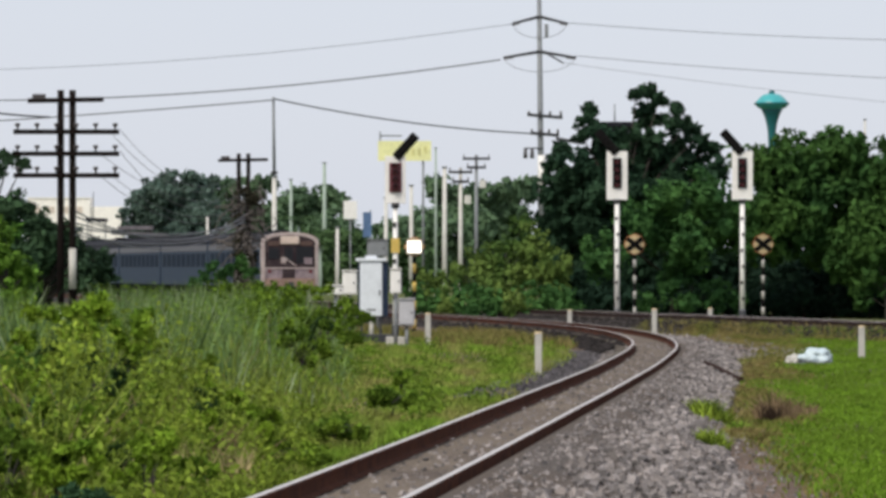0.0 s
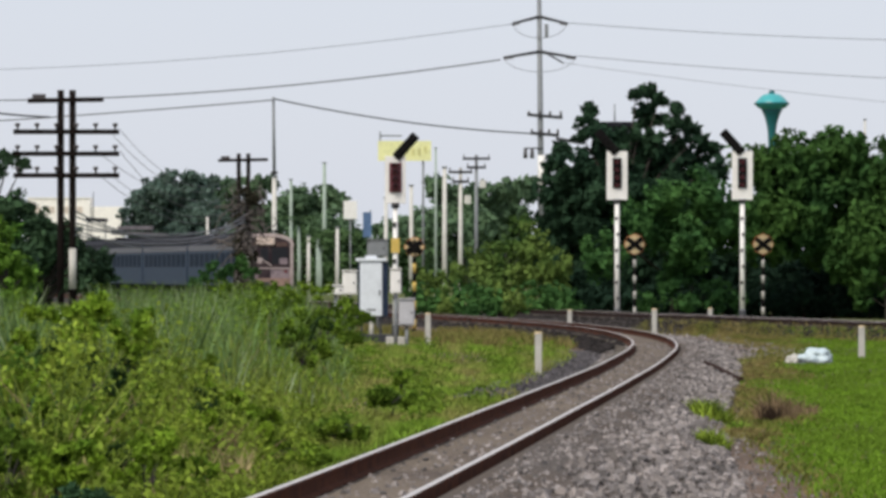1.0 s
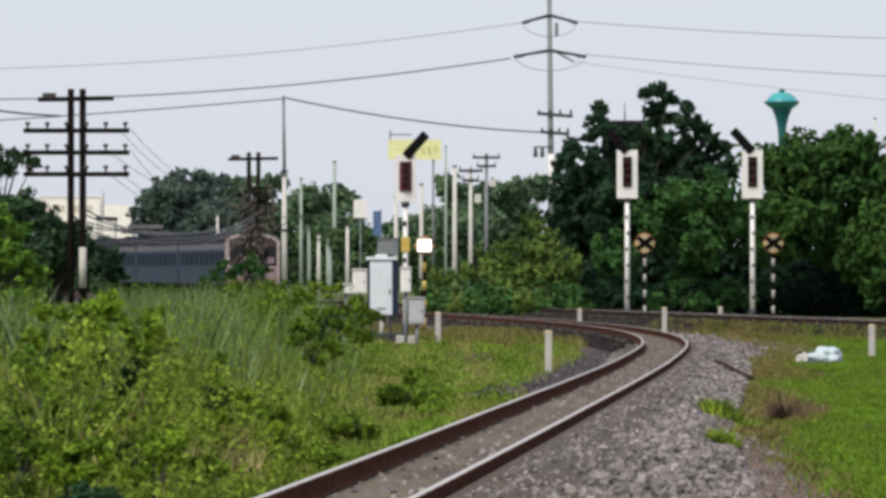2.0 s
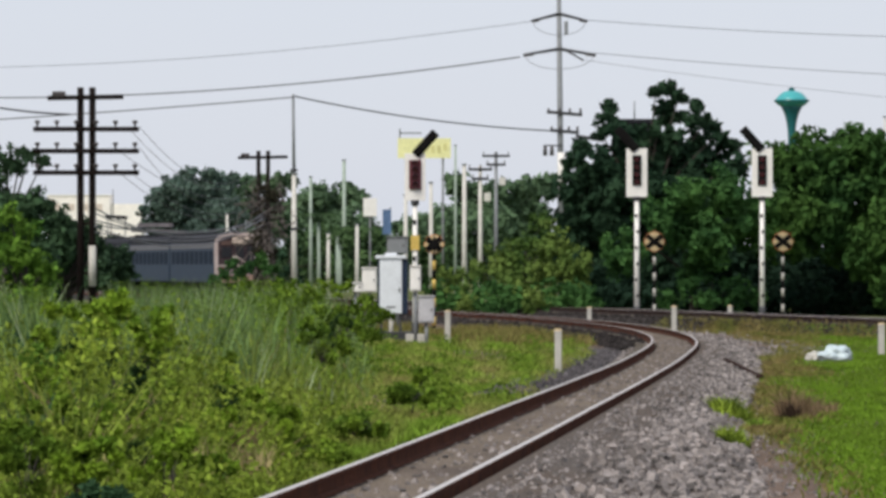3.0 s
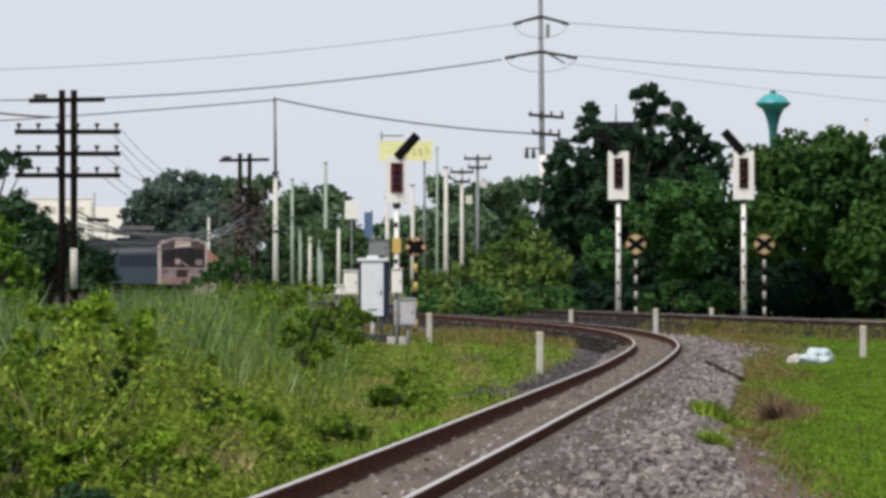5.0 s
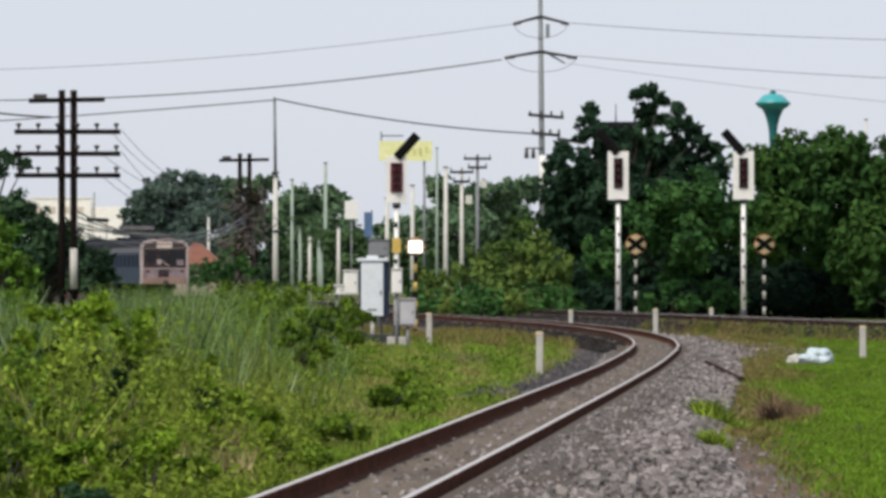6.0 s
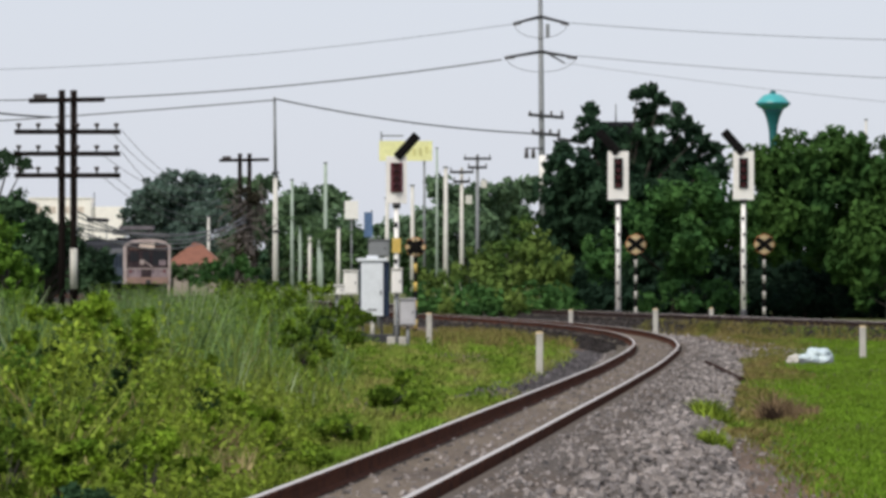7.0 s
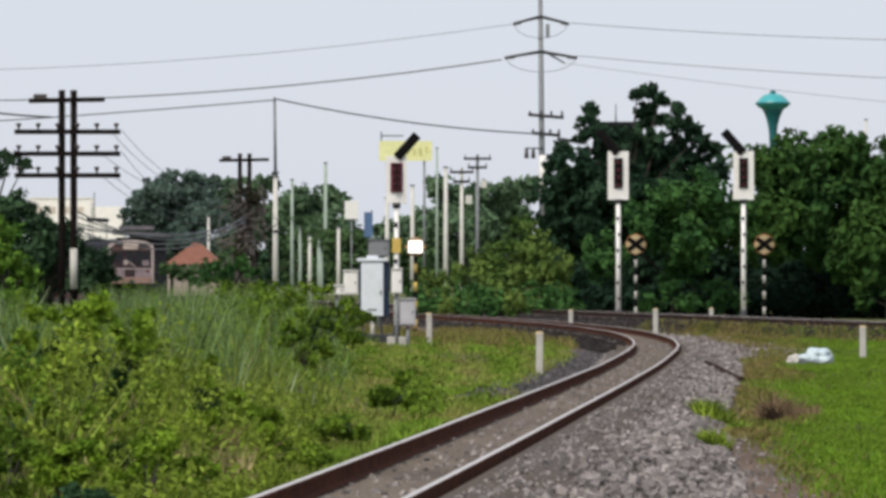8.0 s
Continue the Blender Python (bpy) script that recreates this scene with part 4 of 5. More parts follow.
# ---- distant things ----


def water_tower():
    t = thing("water_tower", pose(44.81, 690, 0), "teal goblet-shaped water tower far behind the trees", "water tower")
    top = 26.62
    prof = [(0.55, -0.3), (0.5, 19.6), (0.55, 20.8), (0.68, 21.8), (0.92, 22.8), (1.2, 23.5), (1.5, 24.05)]
    bm = bmesh.new()
    tube(bm, [(0, 0, z) for r, z in prof], [r for r, z in prof], 20)
    part("stem", bm, M_TEALD, t)
    prof = [(1.45, 24.0), (2.05, 24.35), (2.3, 24.75), (2.3, 24.9), (2.05, 25.2), (1.65, 25.65), (1.2, 25.98), (0.6, 26.16)]
    bm = bmesh.new()
    tube(bm, [(0, 0, z) for r, z in prof], [r for r, z in prof], 20)
    bowl = part("bowl", bm, M_TEAL, t)
    part("rim", tube(bmesh.new(), [(0, 0, 24.68), (0, 0, 24.9)], [2.42, 2.42], 20), M_TEALD, bowl)
    part("vent", tube(bmesh.new(), [(0, 0, 26.1), (0, 0, 26.5), (0, 0, top)], [0.42, 0.4, 0.15], 12), M_TEALD, bowl)


water_tower()


def billboard():
    t = thing("billboard", pose(-2.58, 340, 0), "pale yellow roadside billboard on steel posts", "billboard")
    z0, z1 = 9.38, 10.71
    w = 3.567
    bx("board", (0, 0, (z0 + z1) / 2), (w, 0.15, z1 - z0), M_BILL, t)
    rng = random.Random(2)
    for k in range(5):
        bx("lettering_bar", (-w * 0.02 + 0.42 * k - 0.2, -0.09, (z0 + z1) / 2 + rng.uniform(-0.1, 0.1)), (0.24, 0.02, 0.5), mat("ochre_lettering", (0.74, 0.70, 0.30), 0.7), t)
    bx("frame_rail", (-w * 0.26, 0.1, z1 + 0.35), (w * 0.42, 0.08, 0.1), M_GREY, t)
    bx("frame_post", (-w * 0.46, 0.1, z1 + 0.2), (0.1, 0.08, 0.9), M_GREY, t)
    for sx in (-0.35, 0.35):
        tb("post", [(sx * w, 0.15, -0.3), (sx * w, 0.15, z1)], [0.09, 0.08], M_GREY, t)


billboard()


def house():
    t = thing("house", pose(-19.6, 400, 0), "small house with a terracotta hipped roof", "house")
    ze, zr = 2.52, 4.21
    bx("wall", (0, 1.5, ze / 2), (3.5, 4.0, ze), M_WALL, t)
    bm = bmesh.new()
    a = [bm.verts.new(v) for v in ((-2.45, -0.9, ze), (2.1, -0.9, ze), (2.1, 4.0, ze), (-2.45, 4.0, ze))]
    b = [bm.verts.new(v) for v in ((-0.25, 1.2, zr), (0.25, 1.2, zr), (0.25, 2.2, zr), (-0.25, 2.2, zr))]
    bm.faces.new(b)
    bm.faces.new(a[::-1])
    for k in range(4):
        bm.faces.new((a[k], a[(k + 1) % 4], b[(k + 1) % 4], b[k]))
    part("roof", bm, M_ROOF, t, "terracotta tiled hipped roof")
    # dark strip added to paint the shade below the roof edge
    bx("eave_shade_strip", (-0.17, -0.86, ze - 0.06), (4.4, 0.06, 0.14), M_BROW, t, "dark brown strip standing for shade under the eaves")
    for px in (-2.1, -0.7):
        bx("porch_post", (px, -0.8, ze / 2 - 0.1), (0.22, 0.22, ze + 0.1), M_WALL, t)
    for sx in (-1, 1):
        w = bx("window", (sx * 0.9, -0.52, ze - 0.75), (0.8, 0.06, 0.9), M_GLASS, t)
        bx("sill", (sx * 0.9, -0.58, ze - 1.23), (0.95, 0.1, 0.06), M_WHITE, w)


house()


M_BILL2 = mat("shaded_cream_panel", (0.72, 0.62, 0.52), 0.8)


M_LEAD = mat("weathered_sheet_roof", (0.17, 0.155, 0.165), 0.8, scale=3.3, fine=12, var=0.3, spec=0.2)


def pale_building():
    t = thing("building", pose(-57.59, 760, 0), "pale cream stepped building far off", "building")
    za, zb = 12.84, 11.65
    bx("main_block", (0, 3, za / 2), (9.329, 8, za), M_PALE, t)
    bx("side_block", (6.955, 3.5, zb / 2), (5.089, 8, zb), M_PALE, t)
    bx("roof_slab", (0, 3, za + 0.08), (9.499, 8.3, 0.16), M_PALE, t)
    for k in range(4):
        bx("window", (-3.3 + 2.1 * k, -1.03, za - 1.7), (1.1, 0.08, 1.0), M_BILL2, t)
    s = thing("canopy", pose(-41.11, 600, 0), "small dark flat canopy on posts before the pale building", "canopy")
    bx("roof", (0, 1, 8.05), (2.4, 3.6, 0.42), M_TROOF, s, rot=pose(0, 0, 0, 0, 3, 0))
    for sx in (-1, 1):
        bx("post", (sx * 1.05, 1, 3.9), (0.12, 0.12, 8.2), M_GREY, s)
    tb("aerial", [(-0.4, 1, 8.01), (-0.4, 1, 11.35)], [0.06, 0.05], M_DARKMETAL, s)
    d = thing("shed", pose(-24.7, 412, 0), "long low shed with a grey weathered roof", "shed")
    bx("wall", (0, 1.5, 4.7 / 2), (3.9, 4, 4.7), M_TROOF, d)
    bx("roof", (0, 1.0, 4.98), (4.4, 5, 0.3), M_LEAD, d, "grey weathered sheet roof", rot=pose(0, 0, 0, 0, 3, 0))
    bx("roof_ridge", (-0.4, 1.6, 5.5), (2.8, 2.4, 0.3), M_LEAD, d)


pale_building()


def far_sign():
    t = thing("road_sign", pose(-4.64, 310, 0), "blue roadside banner on a pole", "sign")
    bx("banner", (0, 0, 4.82), (0.519, 0.06, 1.522), M_BLUE, t)
    tb("post", [(0.2, 0.08, -0.3), (0.2, 0.08, 5.72)], [0.06, 0.05], M_GREY, t)
    t = thing("road_sign", pose(-6.04, 330, 0), "white roadside panel on a pole", "sign")
    bx("panel", (0, 0, 5.96), (0.884, 0.08, 1.178), M_WHITE, t)
    tb("post", [(0, 0.1, -0.3), (0, 0.1, 5.96)], [0.06, 0.05], M_GREY, t)


far_sign()


def flat_roof():
    t = thing("building", pose(8.06, 236, 0), "dark flat-roofed building behind the tall tree", "building")
    bx("wall", (0, 1.5, 8.72 / 2), (1.9, 3.0, 8.72), M_DARKMETAL, t)
    bx("roof_slab", (0, 1.3, 8.83), (2.16, 3.6, 0.2), M_TROOF, t)
    tb("aerial", [(-0.05, 0.2, 8.83), (-0.05, 0.2, 9.78)], [0.04, 0.03], M_GREY, t)


flat_roof()

# ---- train ----


def coach_shell(bm, y0, y1, w, z0, z1, crown):
    prof = [(-w / 2, z0), (-w / 2, z1 - crown)]
    for i in range(1, 10):
        a = math.pi * i / 10
        prof.append((-w / 2 * math.cos(a) ** 1 if abs(math.cos(a)) > 1e-6 else 0.0, z1 - crown + crown * math.sin(a) ** 0.75))
    prof += [(w / 2, z1 - crown), (w / 2, z0)]
    rows = [[bm.verts.new((x, y, z)) for x, z in prof] for y in (y0, y1)]
    n = len(prof)
    for k in range(n):
        bm.faces.new((rows[0][k], rows[0][(k + 1) % n], rows[1][(k + 1) % n], rows[1][k]))
    bm.faces.new(rows[0])
    bm.faces.new(rows[1][::-1])
    return bm


def coach(label, tail):
    t = thing("railway_coach", pose(0, 0, 0), label, "train", "coaches of the train")
    L, w, top = 19.6, 3.0, 3.54
    part("body", coach_shell(bmesh.new(), 0.0, L, w, 0.75, top - 0.02, 0.55), M_TRAINB, t)
    if tail:
        part("end_panel", coach_shell(bmesh.new(), -0.02, 0.3, w + 0.03, 0.72, top + 0.03, 0.56), M_TRAIN, t, "dusty cream rounded end")
    bx("side_band", (-w / 2 - 0.008, L / 2, 2.83), (0.03, L - 0.3, 0.3), M_TRAINV, t, "dull violet-grey band")
    bx("side_panel", (-w / 2 - 0.004, L / 2, 1.35), (0.03, L - 0.3, 1.0), M_TRAINB, t, "dull blue lower side")
    part("roof", coach_shell(bmesh.new(), 0.25, L - 0.05, w + 0.05, top - 0.5, top + 0.02, 0.5), M_TROOF, t)
    for k in range(9):
        bx("window", (-w / 2 - 0.014, 1.6 + 2.05 * k, 2.15), (0.03, 1.4, 0.75), M_DUSTGLASS, t)
    for k in range(2):
        bogie = bx("bogie", (0, 3.2 + 13.2 * k, 0.55), (1.9, 3.0, 0.35), M_BLACK, t)
        for j in (-1, 1):
            tb("wheelset", [(-0.75, 3.2 + 13.2 * k + j * 0.95, 0.44), (0.75, 3.2 + 13.2 * k + j * 0.95, 0.44)], [0.43, 0.43], M_DARKMETAL, bogie, n=16)
    for k in range(5):
        bx("roof_vent", (0, 2 + 3.9 * k, top + 0.06), (0.5, 0.7, 0.14), M_TROOF, t, bevel=0.03)
    if tail:
        frame_ = part("windscreen_surround", coach_shell(bmesh.new(), -0.045, 0.0, w - 0.3, 1.72, top - 0.14, 0.5), M_ENDDARK, t, "dark maroon recess round the end windows")
        bx("windscreen", (-0.86, -0.06, 2.45), (0.56, 0.03, 0.56), M_GLASS, frame_, "black end window", 0.008)
        bx("windscreen", (0.76, -0.06, 2.36), (0.86, 0.03, 0.86), M_GLASS, frame_, "dark end window", 0.008)
        door = bx("gangway_door", (-0.08, -0.07, 2.02), (0.66, 0.06, 1.8), M_ENDDARK, t, "dark maroon gangway door", 0.015)
        bx("door_window", (-0.08, -0.105, 2.42), (0.44, 0.02, 0.7), M_GLASS, door)
        bx("door_panel", (-0.36, -0.108, 2.1), (0.26, 0.02, 0.3), M_TRAIN, door, "pale notice panel")
        # added pale bar imitates a diagonal reflection across the end windows
        bx("reflection_bar", (0.0, -0.13, 2.02), (0.72, 0.03, 0.06), M_TRAIN, door, rot=pose(0, 0, 0, 0, 34, 0))
        bx("shutter", (0.95, -0.08, 2.06), (0.42, 0.02, 0.34), M_TRAINV2, frame_, "half-drawn pale window shutter", 0.008)
        for sx in (-1, 1):
            bx("shoulder_panel", (sx * 0.86, -0.06, 2.98), (0.62, 0.05, 0.24), M_BROW, t, "brown shoulder panel", 0.01)
            tb("tail_lamp", [(sx * 1.08, -0.03, 1.52), (sx * 1.08, -0.1, 1.52)], [0.09, 0.08], M_REDGLASS, t)
            bx("corner_pillar", (sx * 1.39, -0.04, 1.85), (0.13, 0.1, 2.1), M_TRAIN, t, bevel=0.02)
        bx("brow", (-0.02, -0.09, 3.14), (0.98, 0.16, 0.4), M_CREAMPINK, t, "cream headboard brow", 0.05)
        bx("lower_panel", (0, -0.04, 1.4), (2.55, 0.05, 0.5), M_TRAINV2, t, "dusty violet-grey lower panel", 0.01)
        bx("waist_rail", (0, -0.07, 1.69), (2.5, 0.07, 0.07), M_TRAIN, t)
        bx("buffer_beam", (0, -0.08, 0.95), (2.6, 0.2, 0.4), M_ORSKIRT, t, "orange-brown buffer beam")
        bx("coupler", (0, -0.35, 0.85), (0.25, 0.5, 0.25), M_DARKMETAL, t)
    else:
        bx("gangway", (0, -0.22, 1.9), (1.2, 0.42, 2.2), M_BLACK, t)
    return t


tail = coach("rear coach in dusty cream with dark end windows, rolling away", True)
mid = coach("dull blue coach with a grey roof, rolling away", False)
COACHES = [tail, mid] + [copy_thing(mid, pose(0, 0, 0)) for _ in range(3)]

# ---- weeds, grass and loose stones ----


def blades(rng, pts, heights, width, lean, sides=3):
    """Tapered bent blades at pts (n x 3)."""
    n = len(pts)
    a = rng.random(n) * 2 * np.pi
    d = np.c_[np.cos(a), np.sin(a), np.zeros(n)]
    e = rng.random(n) * 2 * np.pi
    bend = np.c_[np.cos(e), np.sin(e), np.zeros(n)] * (lean * heights * (0.3 + rng.random(n)))[:, None]
    up = np.c_[np.zeros(n), np.zeros(n), heights]
    w = width * (0.6 + 0.8 * rng.random(n))[:, None]
    v0, v1 = pts - d * w, pts + d * w
    m = pts + up * 0.6 + bend * 0.35
    v2, v3 = m + d * w * 0.8, m - d * w * 0.8
    v4 = pts + up * 0.97 + bend
    V = np.stack([v0, v1, v2, v3, v4], 1).reshape(-1, 3)
    i = np.arange(n) * 5
    Q = np.c_[i, i + 1, i + 2, i + 3].tolist()
    T = np.c_[i + 3, i + 2, i + 4].tolist()
    return V.tolist(), Q + T


def grounded(x, y):
    return np.array([ground_z(a, b) for a, b in zip(x, y)])


def patch(x, y, k, seed, along=0.15):
    return np.array([noise.noise((a * k, b * k * along, seed)) for a, b in zip(x, y)])


def bed_height(a, y):
    """Height of the near ballast at a metres across from the centreline."""
    q = a if a < 1.05 else 1.05 + (a - 1.05) / spread(y)
    return float(np.interp(q, [p[0] for p in BED], [p[1] for p in BED])) + dip(y)


def on_bed(x, y):
    """Height of the ballast or the ground, whichever is on top."""
    out = []
    for a, b in zip(x, y):
        d = a - branch_x(b)
        bed = bed_height(d, b) if -1.7 < d < 3.2 else -1.0
        m = a - main_x(b)
        if -1.9 < m < 1.0:
            bed = max(bed, float(np.interp(m, [p[0] for p in BED_MAIN], [p[1] for p in BED_MAIN])))
        out.append(max(ground_z(a, b), bed))
    return np.array(out)


def weed_edge(y):
    """Where the tall weeds end towards the track."""
    return -1.35 - 0.004 * (y - 40) - 0.9 * np.clip((y - 105) / 30, 0, 1)


def weed_sites(rng, n, y0, y1):
    y = y0 + (y1 - y0) * rng.random(n) ** 1.25
    left = -0.095 * y - 0.6
    e = weed_edge(y)
    x = e - (e - left) * rng.random(n)
    return x, y, e - x


def weed_height(x, y, d):
    tall = np.clip(0.2 + 0.6 * d, 0.18, 1.5)
    n = 0.45 * patch(x, y, 0.55, 1.0, 0.5) + 0.75 * patch(x, y, 1.9, 2.0, 0.5)
    tall = np.minimum(tall, np.interp(y, [27, 46, 56, 70], [0.9, 1.0, 1.25, 1.55]))
    lump = np.clip(0.8 + 1.7 * patch(x, y, 2.2, 23.0, 0.7), 0.34, 1.32)
    h = np.clip(tall * (0.86 + n) * lump, 0.12, 1.68)
    low = np.clip((-0.0685 - x / y) / 0.003, 0, 1) * np.clip((x / y + 0.0835) / 0.003, 0, 1)  # trodden low round the near pole
    return np.minimum(h, 1.68 - low * (0.0068 * y - 0.3))


L_REED = leaf("pale_reed_blades", (0.34, 0.40, 0.24), (0.22, 0.29, 0.15), 0.4, 1.0)


def tall_weeds():
    rng = np.random.default_rng(21)
    x, y, d = weed_sites(rng, 125000, 27, 178)
    gap = patch(x, y, 2.2, 17.0, 0.5) + 0.22 * rng.normal(size=len(x)) > -0.08
    x, y, d = x[gap], y[gap], d[gap]
    h = weed_height(x, y, d) * np.clip((y - 27) / 10, 0.3, 1)
    z = grounded(x, y)
    grassy = np.maximum(0.3 * np.tanh((y - 56) / 10), -0.04) - 0.25 * np.exp(-((y - 106) / 12) ** 2) * (x > -5.5) + 0.8 * patch(x, y, 0.7, 7.0, 0.4) + rng.normal(size=len(x)) * 0.12
    g = grassy + np.where(y < 66, 0.4, 0.15) * (rng.random(len(x)) - 0.5) > 0.0
    P = np.c_[x, y, z - 0.05]
    close = y < 62 + 30 * np.clip((x / y + 0.046) / 0.02, 0, 1) + 7 * rng.normal(size=len(x))
    for name, pick, mt, wide, lean, lab in (("tall_grass", g & ~close, L_GRASS, 0.015, 0.3, "tall green grass and reeds on the bank beside the track"),
                                            ("weedy_grass", g & close, L_SOFT, 0.012, 0.42, "yellow-green grass tangled among the weeds")):
        V, Fc = blades(rng, P[pick], h[pick] * (0.55 + 0.55 * rng.random(pick.sum())), wide, lean)
        tagged(soup(name, V, Fc, mt), lab, "grass", kind="stuff")
    dry = (rng.random(len(x)) < 0.055) | ((patch(x, y, 1.1, 12.0, 0.4) > 0.22) & (rng.random(len(x)) < 0.35) & (y < 60))
    V, Fc = blades(rng, P[dry], h[dry] * (0.5 + 0.4 * rng.random(dry.sum())), 0.010, 0.5)
    tagged(soup("dry_grass", V, Fc, L_DRY), "dry straw-coloured stalks among the green weeds", "grass", kind="stuff")
    reed = g & (y > 58) & (rng.random(len(x)) < 0.02)
    V, Fc = blades(rng, P[reed], h[reed] * 1.15, 0.016, 0.35)
    tagged(soup("pale_reeds", V, Fc, L_REED), "pale grey-green reed blades in the tall grass", "grass", kind="stuff")
    # broad-leaved weeds: leaves up the stems
    idx = np.where(~g)[0]
    k = 11
    i = np.repeat(idx, k)
    j = np.tile(np.arange(k), len(idx))
    n = len(i)
    s = (0.011 + 0.024 * rng.random(n) ** 1.8)[:, None]
    q = np.c_[x[i], y[i], z[i] + h[i] * (0.2 + 0.8 * (j + rng.random(n)) / k)] + np.c_[rng.normal(size=(n, 2)) * 0.09, np.zeros(n)]
    a = rng.normal(size=(n, 3)) + np.array((0, 0, -0.15))
    a /= np.linalg.norm(a, axis=1)[:, None]
    b = np.cross(a, rng.normal(size=(n, 3)) + np.array((0, 0, 0.8)))
    b /= np.linalg.norm(b, axis=1)[:, None]
    V = np.stack([q - a * s * 1.3, q + b * s * 0.75, q + a * s * 1.3, q - b * s * 0.75], 1)
    near = y[i] < 66
    for name, pick, mt, lab in (("leafy_weeds", near, L_WEED, "bright broad-leaved weeds along the bank"),
                                ("low_weeds", ~near, L_SHRUB, "dark broad-leaved weeds among the tall grass")):
        W = V[pick].reshape(-1, 3).tolist()
        tagged(soup(name, W, [(m, m + 1, m + 2, m + 3) for m in range(0, len(W), 4)], mt), lab, "weeds", kind="stuff")


tall_weeds()


def weed_shrub(seed, x, y, top, r, material, label, dense=430):
    lobes = []
    rng = random.Random(seed)
    for _ in range(15):
        lobes.append((x + rng.uniform(-r, r), y + rng.uniform(-0.8, 0.8), top * rng.uniform(0.35, 0.92), r * rng.uniform(0.22, 0.36)))
    tree(seed, "shrub", label, lobes, material, 0.045, dense, 0.012, 0.9)


LW = "bright green leafy shrub among the tall grass"
weed_shrub(51, -3.59, 52, 1.78, 0.46, L_FRESH, LW)
weed_shrub(52, -3.62, 57, 1.72, 0.34, L_FRESH, LW)
weed_shrub(53, -4.23, 55, 1.7, 0.42, L_FRESH, LW)
weed_shrub(54, -2.33, 100, 1.82, 0.62, L_SHRUB, LW)
weed_shrub(55, -3.36, 106, 1.86, 0.75, L_SHRUB, LW)
weed_shrub(56, -2.14, 110, 1.5, 0.55, L_SHRUB, LW)
weed_shrub(57, -2.33, 46, 0.72, 0.24, L_FRESH, LW)
weed_shrub(58, -3.87, 46, 1.4, 0.3, L_FRESH, LW)
weed_shrub(59, -4.42, 112, 1.84, 0.7, L_SHRUB, LW)
weed_shrub(60, -2.67, 42, 0.95, 0.24, L_SHRUB, LW)
weed_shrub(61, -3.1, 40, 1.0, 0.26, L_FRESH, LW)
weed_shrub(63, -0.74, 71, 0.3, 0.3, L_SHRUB, "low dark green weed clump on the verge")
weed_shrub(64, -0.62, 80, 0.42, 0.12, L_SHRUB, "low dark green weed clump on the verge")
weed_shrub(65, -1.19, 58, 0.26, 0.3, L_SHRUB, "low dark green weed clump on the verge")
weed_shrub(66, -1.45, 50, 0.24, 0.28, L_SHRUB, "low dark green weed clump on the verge")
for k, (px, py, d, r, m) in enumerate(((60, 700, 38, 0.22, L_SHRUB), (150, 735, 38, 0.2, L_FRESH), (250, 690, 47, 0.26, L_FRESH), (20, 770, 34, 0.18, L_SHRUB),
                                       (120, 800, 34, 0.17, L_FRESH), (250, 790, 36, 0.18, L_FRESH), (395, 700, 52, 0.26, L_FRESH), (330, 660, 60, 0.34, L_SHRUB),
                                       # the L_REEDS clump's dark leaves paint a shadowed hole in the weeds
                                       (60, 620, 50, 0.3, L_LUSH), (450, 740, 50, 0.2, L_FRESH), (140, 890, 32, 0.16, L_REEDS), (330, 830, 37, 0.16, L_FRESH))):
    weed_shrub(100 + k, (px - 784) * d / 8961, d, 1.98 - (py - 30 - 480) * d / 8961, r, m, LW)
# dark-leaved clumps added to colour in the shaded gaps between weeds
L_GAP_SHADE = leaf("gap_shade_weed_leaves", (0.040, 0.078, 0.022), (0.020, 0.042, 0.015), 0.4, 2.0)
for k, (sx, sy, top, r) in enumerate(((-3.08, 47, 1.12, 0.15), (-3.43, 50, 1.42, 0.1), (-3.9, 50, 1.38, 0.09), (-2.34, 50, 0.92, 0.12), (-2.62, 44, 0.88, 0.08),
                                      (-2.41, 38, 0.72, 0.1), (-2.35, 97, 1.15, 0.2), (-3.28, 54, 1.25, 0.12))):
    weed_shrub(140 + k, sx, sy, top, r, L_GAP_SHADE, "weed clump in the tall weeds, leaves darkened as shaded gaps")
L_STRAW = leaf("withered_tan_leaves", (0.40, 0.32, 0.17), (0.26, 0.24, 0.08), 0.5, 2.0)
for k, (sx, sy, top, r) in enumerate(((-2.72, 41, 0.92, 0.2), (-2.62, 37, 0.83, 0.14), (-2.07, 40, 0.82, 0.24), (-1.77, 43, 0.68, 0.16), (-2.67, 42, 1.0, 0.1))):
    rr = np.random.default_rng(120 + k)
    n = int(620 * r)
    a, q = rr.random(n) * 6.283, r * np.sqrt(rr.random(n))
    x, y = sx + q * np.cos(a), sy + 2.0 * q * np.sin(a)
    V, Fc = blades(rr, np.c_[x, y, grounded(x, y)], top * (0.45 + 0.5 * rr.random(n)), 0.012, 0.3)
    tagged(soup("withered_weeds", V, Fc, L_STRAW), "withered tan weed clump among the green weeds", "weeds", kind="stuff")
weed_shrub(62, -2.29, 84, 1.2, 0.4, L_SHRUB, LW)


L_TWIG = leaf("dark_dead_twigs", (0.055, 0.036, 0.025), (0.035, 0.024, 0.018), 0.4, 2.0)
L_TAN = leaf("tan_short_grass", (0.21, 0.17, 0.065), (0.13, 0.16, 0.03), 0.45, 1.2, 0.15)


